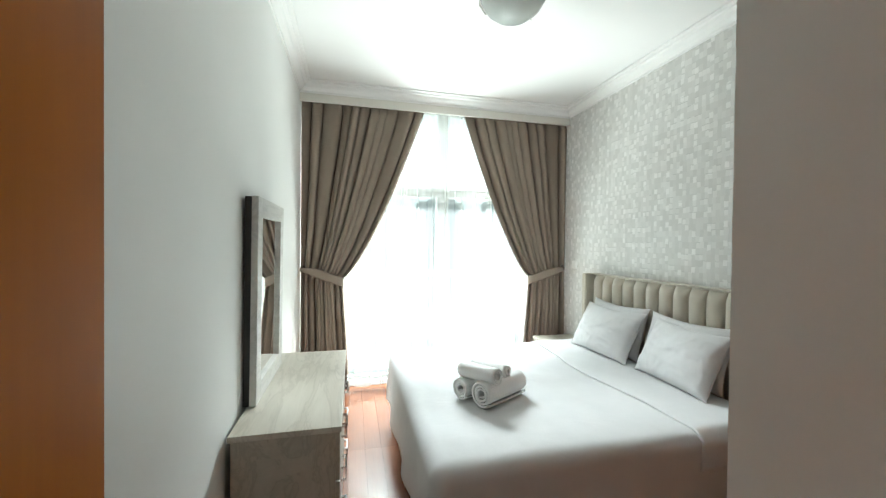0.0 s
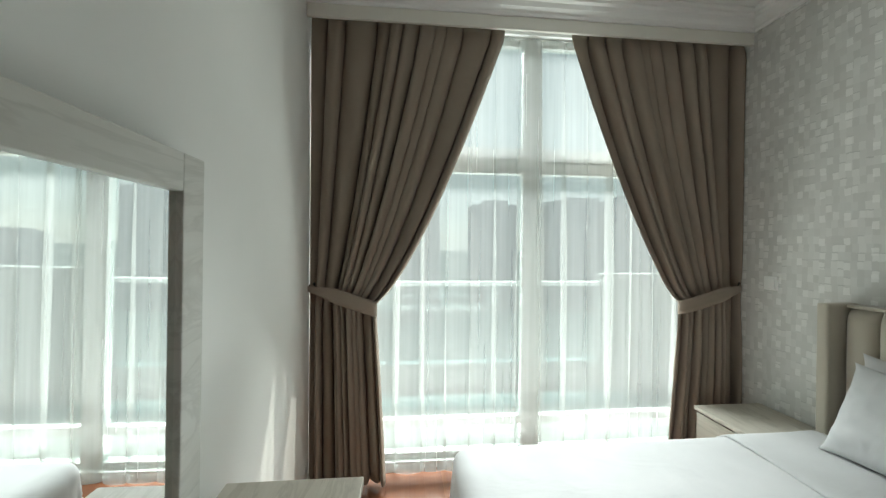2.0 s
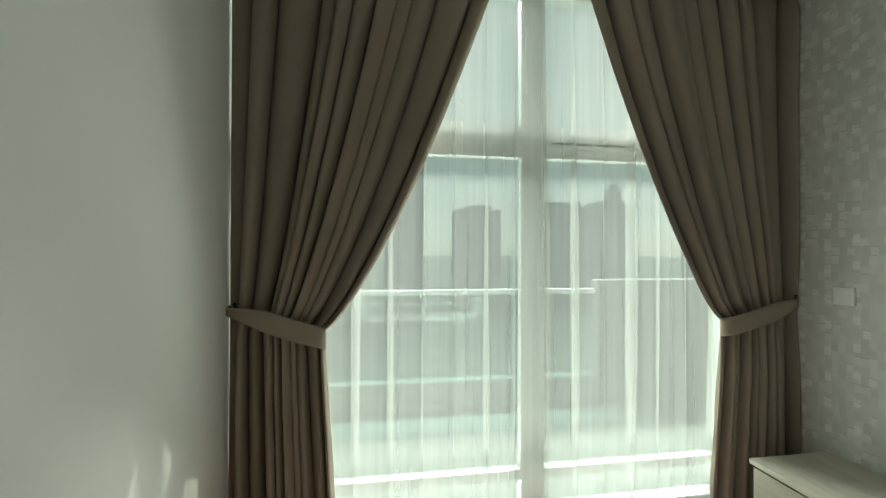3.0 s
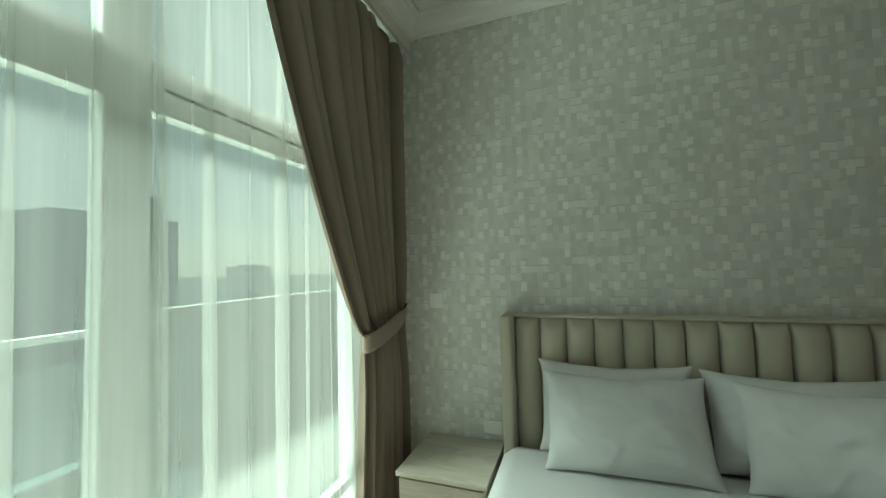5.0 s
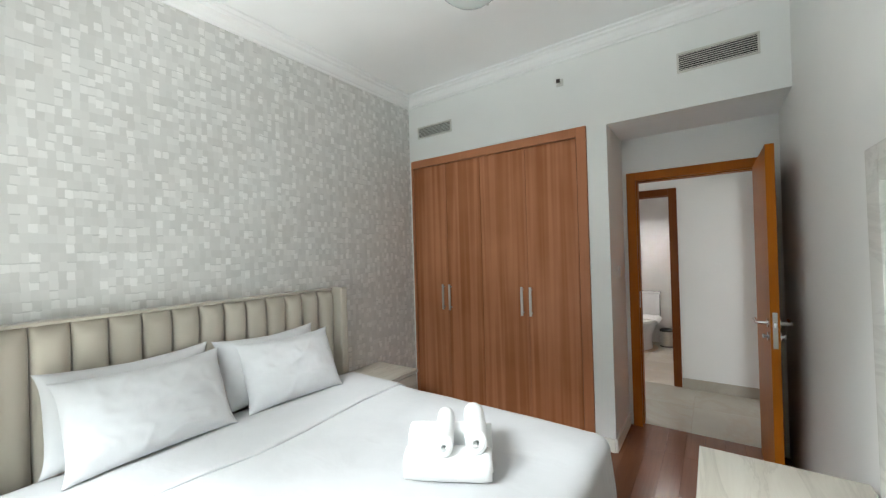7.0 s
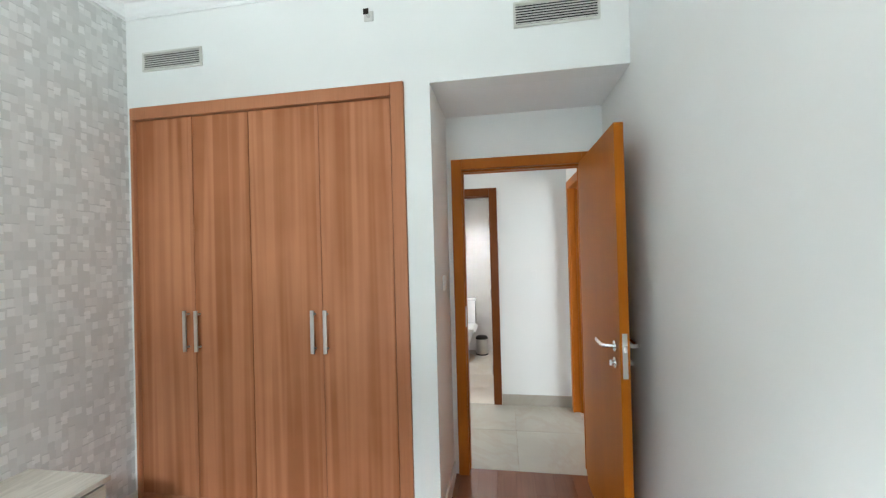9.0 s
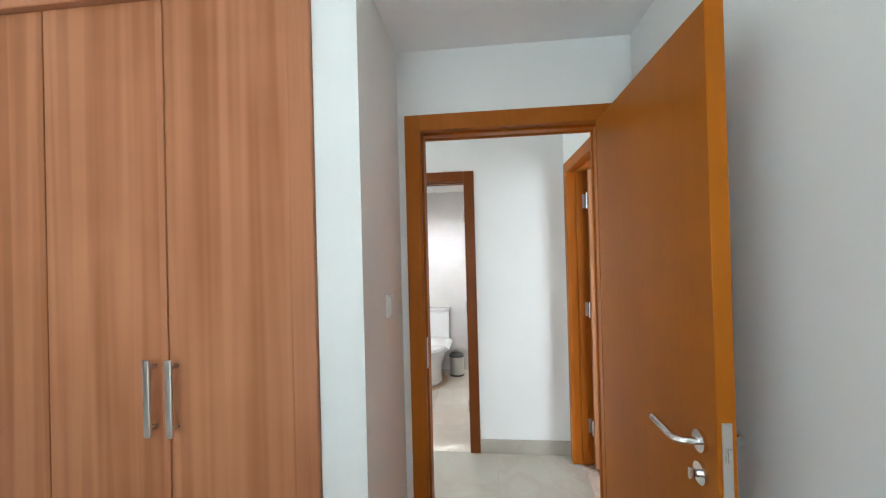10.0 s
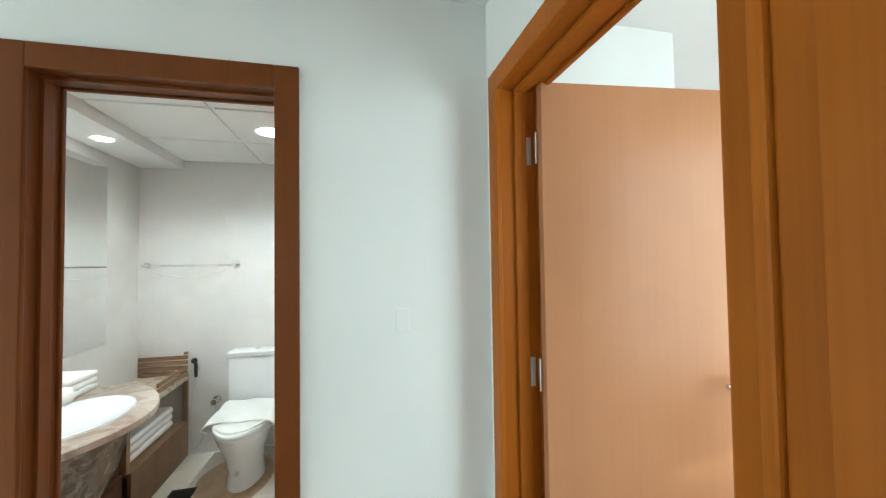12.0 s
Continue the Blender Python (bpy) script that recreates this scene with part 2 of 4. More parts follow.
def wallpaper_mat():
    """Printed basket weave: grey cells of random tone, pale squares, soft dark rims."""
    m = Mat("woven_pattern_wallpaper", (0.5, 0.49, 0.46), 0.5)
    ripple = m.node("TexNoise", Scale=38.0, Detail=2.0)
    m.link(m.coords(), ripple.inputs["Vector"])
    shake = m.node("VectorMath")
    shake.operation = "MULTIPLY_ADD"
    shake.inputs[1].default_value = (0.0, 0.30, 0.30)
    m.link(ripple.outputs["Color"], shake.inputs[0]), m.link(m.coords((1, 1 / 0.031, 1 / 0.045)), shake.inputs[2])
    w = shake.outputs[0]
    sep = m.node("SeparateXYZ")
    m.link(w, sep.inputs[0])

    def calc(op, a, b=None):
        n = m.node("Math")
        n.operation = op
        for v, k in ((a, 0), (b, 1)):
            if isinstance(v, (int, float)):
                n.inputs[k].default_value = v
            elif v is not None:
                m.link(v, n.inputs[k])
        return n.outputs[0]

    row = calc("FLOOR", sep.outputs[2])
    rowseed = m.node("TexWhiteNoise")
    m.link(row, rowseed.inputs["Vector"])
    ys = calc("ADD", sep.outputs[1], calc("MULTIPLY", rowseed.outputs["Value"], 0.3))
    col = calc("FLOOR", ys)
    cell = m.node("CombineXYZ")
    m.link(col, cell.inputs[0]), m.link(row, cell.inputs[1])
    pair = m.node("CombineXYZ")
    m.link(col, pair.inputs[0]), m.link(calc("FLOOR", calc("MULTIPLY", sep.outputs[2], 0.5)), pair.inputs[1])
    one, two = m.node("TexWhiteNoise"), m.node("TexWhiteNoise")
    m.link(cell.outputs[0], one.inputs["Vector"]), m.link(pair.outputs[0], two.inputs["Vector"])
    blend = calc("ADD", calc("MULTIPLY", one.outputs["Value"], 0.65), calc("MULTIPLY", two.outputs["Value"], 0.35))
    tone = m.ramp(blend, [(0.2, (0.57, 0.565, 0.545)), (0.5, (0.63, 0.625, 0.605)), (0.8, (0.71, 0.705, 0.685))])
    # a pale upright square every four cells, on every third row, staggered from column to column
    across = calc("MULTIPLY", sep.outputs[1], 0.25)
    band = m.node("TexWhiteNoise")
    m.link(calc("FLOOR", across), band.inputs["Vector"])
    down = calc("DIVIDE", calc("ADD", sep.outputs[2], calc("MULTIPLY", band.outputs["Value"], 3)), 3)
    pick = calc("MULTIPLY", calc("LESS_THAN", calc("FRACT", across), 0.25), calc("LESS_THAN", calc("FRACT", down), 0.30))
    stray = calc("GREATER_THAN", one.outputs["Value"], 0.88)
    fy, fz = calc("FRACT", ys), calc("FRACT", sep.outputs[2])
    edge = calc("MINIMUM", calc("MINIMUM", fy, calc("SUBTRACT", 1, fy)), calc("MINIMUM", fz, calc("SUBTRACT", 1, fz)))
    inset = m.ramp(edge, [(0.0, (0, 0, 0)), (0.16, (1, 1, 1))])
    pale = calc("MAXIMUM", pick, calc("MULTIPLY", calc("MULTIPLY", stray, 0.4), inset))
    tone = m.mix(calc("MULTIPLY", pale, 0.62), tone, (0.87, 0.865, 0.85))
    dash = calc("MULTIPLY", calc("GREATER_THAN", fz, 0.86), calc("GREATER_THAN", one.outputs["Value"], 0.80))
    rim = m.ramp(dash, [(0.0, (1, 1, 1)), (1.0, (0.76,) * 3)])
    c = m.mix(1.0, tone, rim, "MULTIPLY")
    c = m.mix(0.12, c, m.ramp(m.noise(m.coords(), 14, 4), [(0.3, (0.60, 0.585, 0.555)), (0.7, (0.78, 0.765, 0.735))]))
    m.color(c).bump(edge, 0.15, 0.001)
    return m.m


GLASS, SHEER, WALLPAPER = glass_mat("window_glass", (0.9, 0.95, 0.93)), sheer_mat(), wallpaper_mat()
PARAPETGLASS = glass_mat("tinted_balustrade_glass", (0.62, 0.74, 0.75))


def glow(name, color, power):
    m = Mat(name, color, 0.5)
    m.b.inputs["Emission Color"].default_value = (*color, 1)
    m.b.inputs["Emission Strength"].default_value = power
    return m.m


LAMPGLOW = glow("lit_diffuser", (1, 0.97, 0.92), 4)


# ---- building helpers ----
def boxes(*lohi, bevel=0.0, seg=2):
    """One bmesh of axis-aligned boxes (x0, x1, y0, y1, z0, z1)."""
    bm = bmesh.new()
    for x0, x1, y0, y1, z0, z1 in lohi:
        m = Matrix.Translation(((x0 + x1) / 2, (y0 + y1) / 2, (z0 + z1) / 2)) @ Matrix.Diagonal((x1 - x0, y1 - y0, z1 - z0, 1))
        bmesh.ops.create_cube(bm, size=1, matrix=m)
    if bevel:
        bmesh.ops.bevel(bm, geom=bm.edges[:], offset=bevel, segments=seg, affect="EDGES", profile=0.6)
    return bm


def tube(points, radius, sides=10, caps=True):
    """A round bar along a line of points; radius a number or one for each point."""
    bm = bmesh.new()
    pts = [Vector(p) for p in points]
    rings = []
    for i, p in enumerate(pts):
        d = (pts[min(i + 1, len(pts) - 1)] - pts[max(i - 1, 0)]).normalized()
        up = Vector((0, 0, 1)) if abs(d.z) < 0.9 else Vector((1, 0, 0))
        a = d.cross(up).normalized()
        b = d.cross(a)
        r = radius[i] if isinstance(radius, (list, tuple)) else radius
        rings.append([bm.verts.new(p + r * (math.cos(k * math.tau / sides) * a + math.sin(k * math.tau / sides) * b)) for k in range(sides)])
    for r0, r1 in zip(rings, rings[1:]):
        for k in range(sides):
            bm.faces.new((r0[k], r0[(k + 1) % sides], r1[(k + 1) % sides], r1[k]))
    if caps:
        bm.faces.new(rings[0][::-1]), bm.faces.new(rings[-1])
    bmesh.ops.recalc_face_normals(bm, faces=bm.faces[:])
    return bm


def lathe(profile, at=(0, 0, 0), sides=32, scale=(1, 1, 1)):
    """Turns (radius, height) pairs round the z axis at a place."""
    bm = bmesh.new()
    rings = [[bm.verts.new((at[0] + scale[0] * r * math.cos(k * math.tau / sides), at[1] + scale[1] * r * math.sin(k * math.tau / sides), at[2] + z)) for k in range(sides)] for r, z in profile]
    for r0, r1 in zip(rings, rings[1:]):
        for k in range(sides):
            bm.faces.new((r0[k], r0[(k + 1) % sides], r1[(k + 1) % sides], r1[k]))
    bmesh.ops.remove_doubles(bm, verts=bm.verts[:], dist=1e-5)
    bmesh.ops.recalc_face_normals(bm, faces=bm.faces[:])
    return bm


def sheet(fn, nu, nv):
    """A grid of fn(u, v), u and v from 0 to 1."""
    bm = bmesh.new()
    g = [[bm.verts.new(fn(i / nu, j / nv)) for j in range(nv + 1)] for i in range(nu + 1)]
    for i in range(nu):
        for j in range(nv):
            bm.faces.new((g[i][j], g[i + 1][j], g[i + 1][j + 1], g[i][j + 1]))
    return bm


def solid(name, bm, material, smooth=False):
    me = bpy.data.meshes.new(name)
    bm.to_mesh(me)
    bm.free()
    me.materials.append(material)
    if smooth:
        me.polygons.foreach_set("use_smooth", [True] * len(me.polygons))
        me.set_sharp_from_angle(angle=radians(40))
    return new(name, me)


def structure(name, bm, material, label="", category="wall", smooth=False):
    return tagged(solid(name, bm, material, smooth), label, category, kind="structure")


def thing(name, at, label, category, group=""):
    ob = new(name)
    ob.matrix_basis = Matrix.Translation(at)
    ob.empty_display_size = 0.1
    return tagged(ob, label, category, group)


def part(name, bm, material, parent, label="", smooth=False):
    ob = solid(name, bm, material, smooth)
    ob.parent = parent
    ob.matrix_parent_inverse = Matrix.Identity(4) if parent.parent else parent.matrix_basis.inverted()
    return tagged(ob, label)


def thicken(ob, t, offset=0.0):
    md = ob.modifiers.new("thickness", "SOLIDIFY")
    md.thickness, md.offset = t, offset
    return ob


# ---- bedroom: 3.0 x 3.85 m, 3.17 m high; window at +y, wardrobe and alcove at y = 0 ----
W, N, H, COR = 3.0, 3.85, 3.17, 3.07
structure("wall_west", boxes((-0.12, 0, -0.72, N + 0.2, 0, H)), WHITE, "smooth off-white painted bedroom wall behind the dresser")
structure("wall_east", boxes((W, W + 0.12, -0.7, N + 0.2, 0, H)), WALLPAPER, "grey wallpaper wall with a woven square pattern")
structure("wall_south", boxes((1.045, W, -0.12, 0, 2.513, H), (0, 1.045, -0.12, 0, 2.49, H), (2.977, W, -0.12, 0, 0, 2.513), (1.045, 1.192, -0.72, 0, 0, 2.513)), WHITE, "white painted wall round the wardrobe and door alcove")
structure("wall_alcove_back", boxes((0, 0.10, -0.72, -0.572, 0, 2.49), (0.98, 1.045, -0.72, -0.572, 0, 2.49), (0.10, 0.98, -0.72, -0.572, 2.155, 2.49)), WHITE, "white painted wall with the bedroom doorway")
structure("wall_wardrobe_back", boxes((1.192, W, -0.72, -0.62, 0, H)), WHITE, "plain wall behind the wardrobe")
structure("ceiling", boxes((-0.12, W + 0.12, -0.12, N + 0.2, H, H + 0.1)), CEIL, "plain white painted bedroom ceiling", "ceiling")
structure("ceiling_alcove", boxes((0, 1.045, -0.572, -0.12, 2.49, 2.6)), CEIL, "low white ceiling over the door alcove", "ceiling")


def cornice():
    bm = bmesh.new()
    rings = []
    for inset, z in ((0.001, COR), (0.012, COR), (0.016, COR + 0.016), (0.03, COR + 0.022), (0.05, COR + 0.04), (0.062, COR + 0.065), (0.085, COR + 0.072), (0.09, COR + 0.084), (0.118, COR + 0.088), (0.122, H - 0.002)):
        rings.append([bm.verts.new(p) for p in ((inset, inset, z), (W - inset, inset, z), (W - inset, 3.55 - inset, z), (inset, 3.55 - inset, z))])
    for a, b in zip(rings, rings[1:]):
        for k in range(4):
            bm.faces.new((a[k], a[(k + 1) % 4], b[(k + 1) % 4], b[k]))
    bmesh.ops.recalc_face_normals(bm, faces=bm.faces[:])
    for f in bm.faces:
        f.normal_flip()
    return bm


structure("cornice", cornice(), CEIL, "white stepped plaster cornice round the ceiling", "trim")
structure("pelmet", boxes((0.001, W - 0.001, 3.55, 3.572, 2.988, H), bevel=0.002), PELMET, "cream painted pelmet board hiding the curtain rail", "trim")

# window wall with a tall opening
structure("wall_north", boxes((0, 0.14, N, N + 0.2, 0, H), (2.86, W, N, N + 0.2, 0, H), (0.14, 2.86, N, N + 0.2, -0.1, 0.04), (0.14, 2.86, N, N + 0.2, 3.13, H)), WHITE, "white window wall with a tall opening")
win = tagged(new("window_1"), "tall white-framed window with a transom behind voile", "window", kind="structure")
win.matrix_basis = Matrix.Translation((1.5, N + 0.06, 0.04))
for nm, b in (("window_frame", (0.14, 2.86, 3.89, 3.95, 0.04, 0.09)), ("rail", (0.22, 1.475, 3.89, 3.95, 0.27, 0.33)), ("rail", (1.615, 2.78, 3.89, 3.95, 0.27, 0.33)), ("window_frame", (0.14, 2.86, 3.89, 3.95, 3.06, 3.13)),
              ("window_frame", (0.14, 0.22, 3.89, 3.95, 0.09, 3.06)), ("window_frame", (2.78, 2.86, 3.89, 3.95, 0.09, 3.06)),
              ("mullion", (1.475, 1.615, 3.885, 3.955, 0.09, 3.06)), ("transom", (0.22, 1.475, 3.888, 3.952, 2.12, 2.31)), ("transom", (1.615, 2.78, 3.888, 3.952, 2.12, 2.31))):
    part(nm, boxes(b, bevel=0.008), ALU, win)
for x0, x1 in ((0.22, 1.475), (1.615, 2.78)):
    for z0, z1 in ((0.09, 0.27), (0.33, 2.12), (2.31, 3.06)):
        p = part("pane", boxes((x0, x1, 3.918, 3.924, z0, z1)), GLASS, win)
        p.visible_shadow = False
for k in range(4):
    part("vent_slot", boxes((1.66 + 0.28 * k, 1.90 + 0.28 * k, 3.8855, 3.8885, 2.205, 2.215)), BLACK, win, "dark ventilation slot")
structure("window_sill", boxes((0.14, 2.86, N - 0.005, 3.89, 0.04, 0.05), bevel=0.006), ALU, "white window sill", "trim")

# skirting
structure("baseboard", boxes((0, 0.014, 0.25, 3.8, 0, 0.1), (W - 0.014, W, 0.0, 3.8, 0, 0.1), (1.05, 1.19, 0, 0.014, 0, 0.1), (1.031, 1.045, -0.55, 0, 0, 0.1), bevel=0.003), PELMET, "low cream painted skirting board", "trim")


# ---- curtains ----
def curtain(x_wall, x_top, x_tie, x_foot, seed):
    """A pleated drape gathered at tie height; u runs from the wall to the free edge."""
    rnd = random.Random(seed)
    ph = [rnd.uniform(0, math.tau) for _ in range(6)]
    depth = [rnd.uniform(0, 1) for _ in range(16)]

    def inner(z):
        if z > 1.2:
            return x_tie + (x_top - x_tie) * min(1, (z - 1.2) / 1.79) ** 0.74
        return x_tie + (x_foot - x_tie) * ((1.2 - z) / 1.2) ** 0.8

    def fn(u, v):
        z = 3.06 - v * 3.025
        g = math.exp(-((z - 1.22) / 0.22) ** 2)
        uu = u + 0.034 * math.sin(9 * u + ph[0]) + 0.018 * math.sin(23 * u + ph[1])
        wob = 0.12 * math.sin(2.3 * z + ph[2] + 5 * u)
        a = uu * 11 * math.pi + wob * 0.8
        ridge = 1 - 2 * abs(math.sin(a)) ** 0.72 * (0.55 + 0.5 * depth[int(a // math.pi) % 16])
        fold = ridge + 0.15 * math.sin(2.3 * a + ph[3]) + 0.2 * math.sin(a * 0.37 + ph[4])
        top = min(1, (3.06 - z) / 0.12)
        amp = (0.082 + 0.018 * math.sin(5 * u + ph[5])) * (0.4 + 0.6 * top) * (1 - 0.3 * g)
        x = x_wall + (inner(z) - x_wall) * u - 0.0135 * (inner(z) - x_wall) * math.sin(2 * a) * min(u * 8, 1, (1 - u) * 8)
        belly = -0.03 * (1 - g) * u * min(1, max(0, 3.0 - z) * 0.6)
        head = 0.01 * max(0, 1 - (3.06 - z) / 0.5)
        return (x, 3.666 - head + belly * 0.6 + amp * fold * 0.8, z)

    return sheet(fn, 300, 60)


def tieback(x_wall, x_in, sign):
    def fn(u, v):
        a = u * math.pi * 2
        cx, rx = (x_wall + x_in) / 2, abs(x_in - x_wall) / 2 + 0.012
        x = cx - sign * rx * math.cos(a)
        y = 3.655 - 0.075 * math.sin(a) - 0.01
        k = (1 - math.cos(a)) / 2
        mid = 1.305 - 0.135 * k ** 1.4
        half = 0.016 + 0.034 * min(1, k * 2.2)
        return (x, y, mid + half * (1 - 2 * v))

    return sheet(fn, 64, 4)


def curtain_thing(name, x_wall, x_top, x_tie, x_foot, seed, sign):
    t = thing(name, (x_wall, 3.655, 0.03), "taupe lined curtain gathered by a cloth tieback", "curtain", "pair of bedroom curtains")
    thicken(part("drape", curtain(x_wall, x_top, x_tie, x_foot, seed), CURTAIN, t, smooth=True), 0.003)
    thicken(part("tieback", tieback(x_wall, x_tie, sign), CURTAIN, t, "taupe cloth band", smooth=True), 0.006)
    hx = 0.0 if sign > 0 else W
    hook = thing("curtain_hook", (hx, 3.66, 1.31), "small dark bronze tieback hook on the wall", "hook", "tieback hooks")
    part("plate", tube([(hx, 3.66, 1.31), (hx + sign * 0.006, 3.66, 1.31)], 0.018, 16), BLACKMETAL, hook)
    part("arm", tube([(hx, 3.66, 1.31), (hx + sign * 0.03, 3.65, 1.31), (hx + sign * 0.045, 3.63, 1.30), (hx + sign * 0.05, 3.612, 1.315), (hx + sign * 0.045, 3.602, 1.335)], 0.005), BLACKMETAL, hook, smooth=True)
    part("knob", lathe([(0, -0.009), (0.007, -0.006), (0.009, 0), (0.007, 0.006), (0, 0.009)], (hx + sign * 0.045, 3.60, 1.34), 12), BLACKMETAL, hook, smooth=True)


curtain_thing("curtain", 0.008, 1.27, 0.42, 0.50, 3, 1)
curtain_thing("curtain", W - 0.008, 1.735, 2.55, 2.45, 8, -1)


def voile(u, v):
    """Loose gathers that fold over themselves, uneven in width and drifting down the drop."""
    z = 3.06 - 3.045 * v
    n = 17
    w = u + 0.013 * math.sin(11 * u + 1) + 0.008 * math.sin(31 * u + 2)
    a = w * n * math.tau + 0.5 * noise.noise((u * 9, 0.5 * z, 4.0))
    loose = min(1, max(0, 0.45 + 1.1 * noise.noise((u * 14, 0.35 * z, 8.0))))
    c = (0.09 + 0.34 * loose) * min(1, 0.5 + 2 * v) * min(1, u * 12, (1 - u) * 12)
    k = (0.012 + 0.022 * max(0.1, loose)) * (0.6 + 0.4 * v)
    return (0.05 + 2.9 * w - 2.9 / n * c * math.sin(a), 3.785 + k * math.cos(a) + 0.006 * math.sin(a * 0.41), z + (0.006 * math.sin(a * 0.5) if v > 0.99 else 0))


vo = thing("sheer_curtain", (1.5, 3.765, 0.015), "white translucent voile curtain hanging to the floor", "curtain")
part("voile", sheet(voile, 700, 24), SHEER, vo, smooth=True)


# ---- built-in wardrobe ----
wd = thing("wardrobe", (2.085, -0.02, 0), "built-in four-door wardrobe in striped reddish veneer", "wardrobe")
x0, x1, zt = 1.194, 2.975, 2.51
part("carcass", boxes((x0, x1, -0.6, -0.045, 0.0, zt - 0.002)), DARKWOOD, wd)
part("frame", boxes((x0, x0 + 0.076, -0.045, 0.016, 0, zt), bevel=0.004), WARDFRAME, wd)
part("frame", boxes((x1 - 0.02, x1, -0.045, 0.012, 0, zt), bevel=0.004), WARDFRAME, wd)
part("frame", boxes((x0 + 0.076, x1 - 0.02, -0.045, 0.0155, zt - 0.075, zt), bevel=0.004), WARDFRAME, wd)
part("plinth", boxes((x0 + 0.08, x1 - 0.02, -0.045, -0.012, 0, 0.08), bevel=0.002), WARDFRAME, wd)
EDGES = (x0 + 0.082, 1.725, 2.165, 2.56, x1 - 0.022)
for k in range(4):
    a, e = EDGES[k], EDGES[k + 1]
    d = part("door", boxes((a + 0.0025, e - 0.0025, -0.03, -0.008, 0.085, zt - 0.079), bevel=0.002), WARDWOOD, wd)
    if k % 2 == 0:
        part("cover_strip", boxes((e - 0.014, e + 0.010, -0.008, 0.0, 0.085, zt - 0.079), bevel=0.003), WARDFRAME, wd)
    hx = e - 0.039 if k % 2 == 0 else a + 0.039
    hnd = part("handle", boxes((hx - 0.011, hx + 0.011, 0.022, 0.032, 0.985, 1.235), bevel=0.003), STEEL, d, "brushed steel bar handle")
    for hz in (1.01, 1.21):
        part("handle_post", tube([(hx, -0.009, hz), (hx, 0.024, hz)], 0.006, 10), STEEL, d)


# ---- doors ----
def door_frame(name, axis, lo, hi, face0, face1, top, label, w=0.072, z0=0.0, timber=FRAMEWOOD):
    """A timber lining with architraves on both faces. axis: the way the wall runs; lo, hi: outer edges."""
    t = tagged(new(name), label, "door frame", kind="structure")
    mid = (lo + hi) / 2
    t.matrix_basis = Matrix.Translation((mid, (face0 + face1) / 2, 0) if axis == "x" else ((face0 + face1) / 2, mid, 0))

    def box(a0, a1, b0, b1, c0, c1, bev=0.004):
        return boxes((a0, a1, b0, b1, c0, c1) if axis == "x" else (b0, b1, a0, a1, c0, c1), bevel=bev)

    for f0, f1 in ((face0 - 0.018, face0), (face1, face1 + 0.018)):
        part("architrave", box(lo, lo + w, f0, f1, z0, top), timber, t)
        part("architrave", box(hi - w, hi, f0, f1, z0, top), timber, t)
        part("architrave", box(lo + w, hi - w, f0, f1, top - w, top), timber, t)
    i = w - 0.008
    part("lining", box(lo + 0.03, lo + i, face0, face1, z0, top - 0.03), timber, t)
    part("lining", box(hi - i, hi - 0.03, face0, face1, z0, top - 0.03), timber, t)
    part("lining", box(lo + i, hi - i, face0, face1, top - i, top - 0.03), timber, t)
    m0, m1 = face0 + (face1 - face0) * 0.3, face0 + (face1 - face0) * 0.62
    part("stop", box(lo + i, lo + i + 0.012, m0, m1, z0, top - i, 0.002), timber, t)
    part("stop", box(hi - i - 0.012, hi - i, m0, m1, z0, top - i, 0.002), timber, t)
    part("stop", box(lo + i + 0.012, hi - i - 0.012, m0, m1, top - i - 0.012, top - i, 0.002), timber, t)
    return t


def lever(t, y, face, out, z, back):
    """A chrome lever with rose on a leaf whose faces look along x. out: +1 or -1; back: way the lever points."""
    part("rose", tube([(face, y, z), (face + out * 0.009, y, z)], 0.026, 24), CHROME, t)
    part("lever_handle", tube([(face, y, z), (face + out * 0.045, y, z), (face + out * 0.056, y + back * 0.008, z), (face + out * 0.058, y + back * 0.03, z), (face + out * 0.058, y + back * 0.125, z + 0.002)], 0.0095, 14), CHROME, t, "satin chrome lever", smooth=True)
    part("key_rose", tube([(face, y, z - 0.078), (face + out * 0.009, y, z - 0.078)], 0.026, 24), CHROME, t)
    part("cylinder", tube([(face, y, z - 0.078), (face + out * 0.02, y, z - 0.078)], 0.009, 14), CHROME, t)
    part("thumb_turn", boxes(*[tuple(sorted((face + out * 0.02, face + out * 0.032))) + (y - 0.004, y + 0.004, z - 0.092, z - 0.064)], bevel=0.002), CHROME, t)


door_frame("door_frame_1", "x", 0.066, 1.012, -0.72, -0.572, 2.19, "orange-brown timber frame of the bedroom doorway")
d1 = tagged(new("door_1"), "open orange-brown veneered door with chrome lever", "door", kind="structure")
d1.matrix_basis = Matrix.Translation((0.137, -0.565, 0.008))
part("leaf", boxes((0.116, 0.158, -0.568, 0.236, 0.008, 2.12), bevel=0.002), DOORWOOD, d1)
lever(d1, 0.175, 0.158, 1, 1.09, -1)
lever(d1, 0.175, 0.116, -1, 1.09, -1)
part("lock_plate", boxes((0.126, 0.148, 0.2355, 0.2385, 0.955, 1.16), bevel=0.001), STEEL, d1)
part("latch", boxes((0.131, 0.143, 0.237, 0.247, 1.075, 1.105), bevel=0.002), CHROME, d1)
for hz in (0.25, 1.1, 1.93):
    part("hinge", tube([(0.112, -0.577, hz - 0.05), (0.112, -0.577, hz + 0.05)], 0.007, 12), CHROME, d1)
part("keep_plate", boxes((0.9365, 0.9395, -0.62, -0.595, 1.02, 1.16)), STEEL, d1)

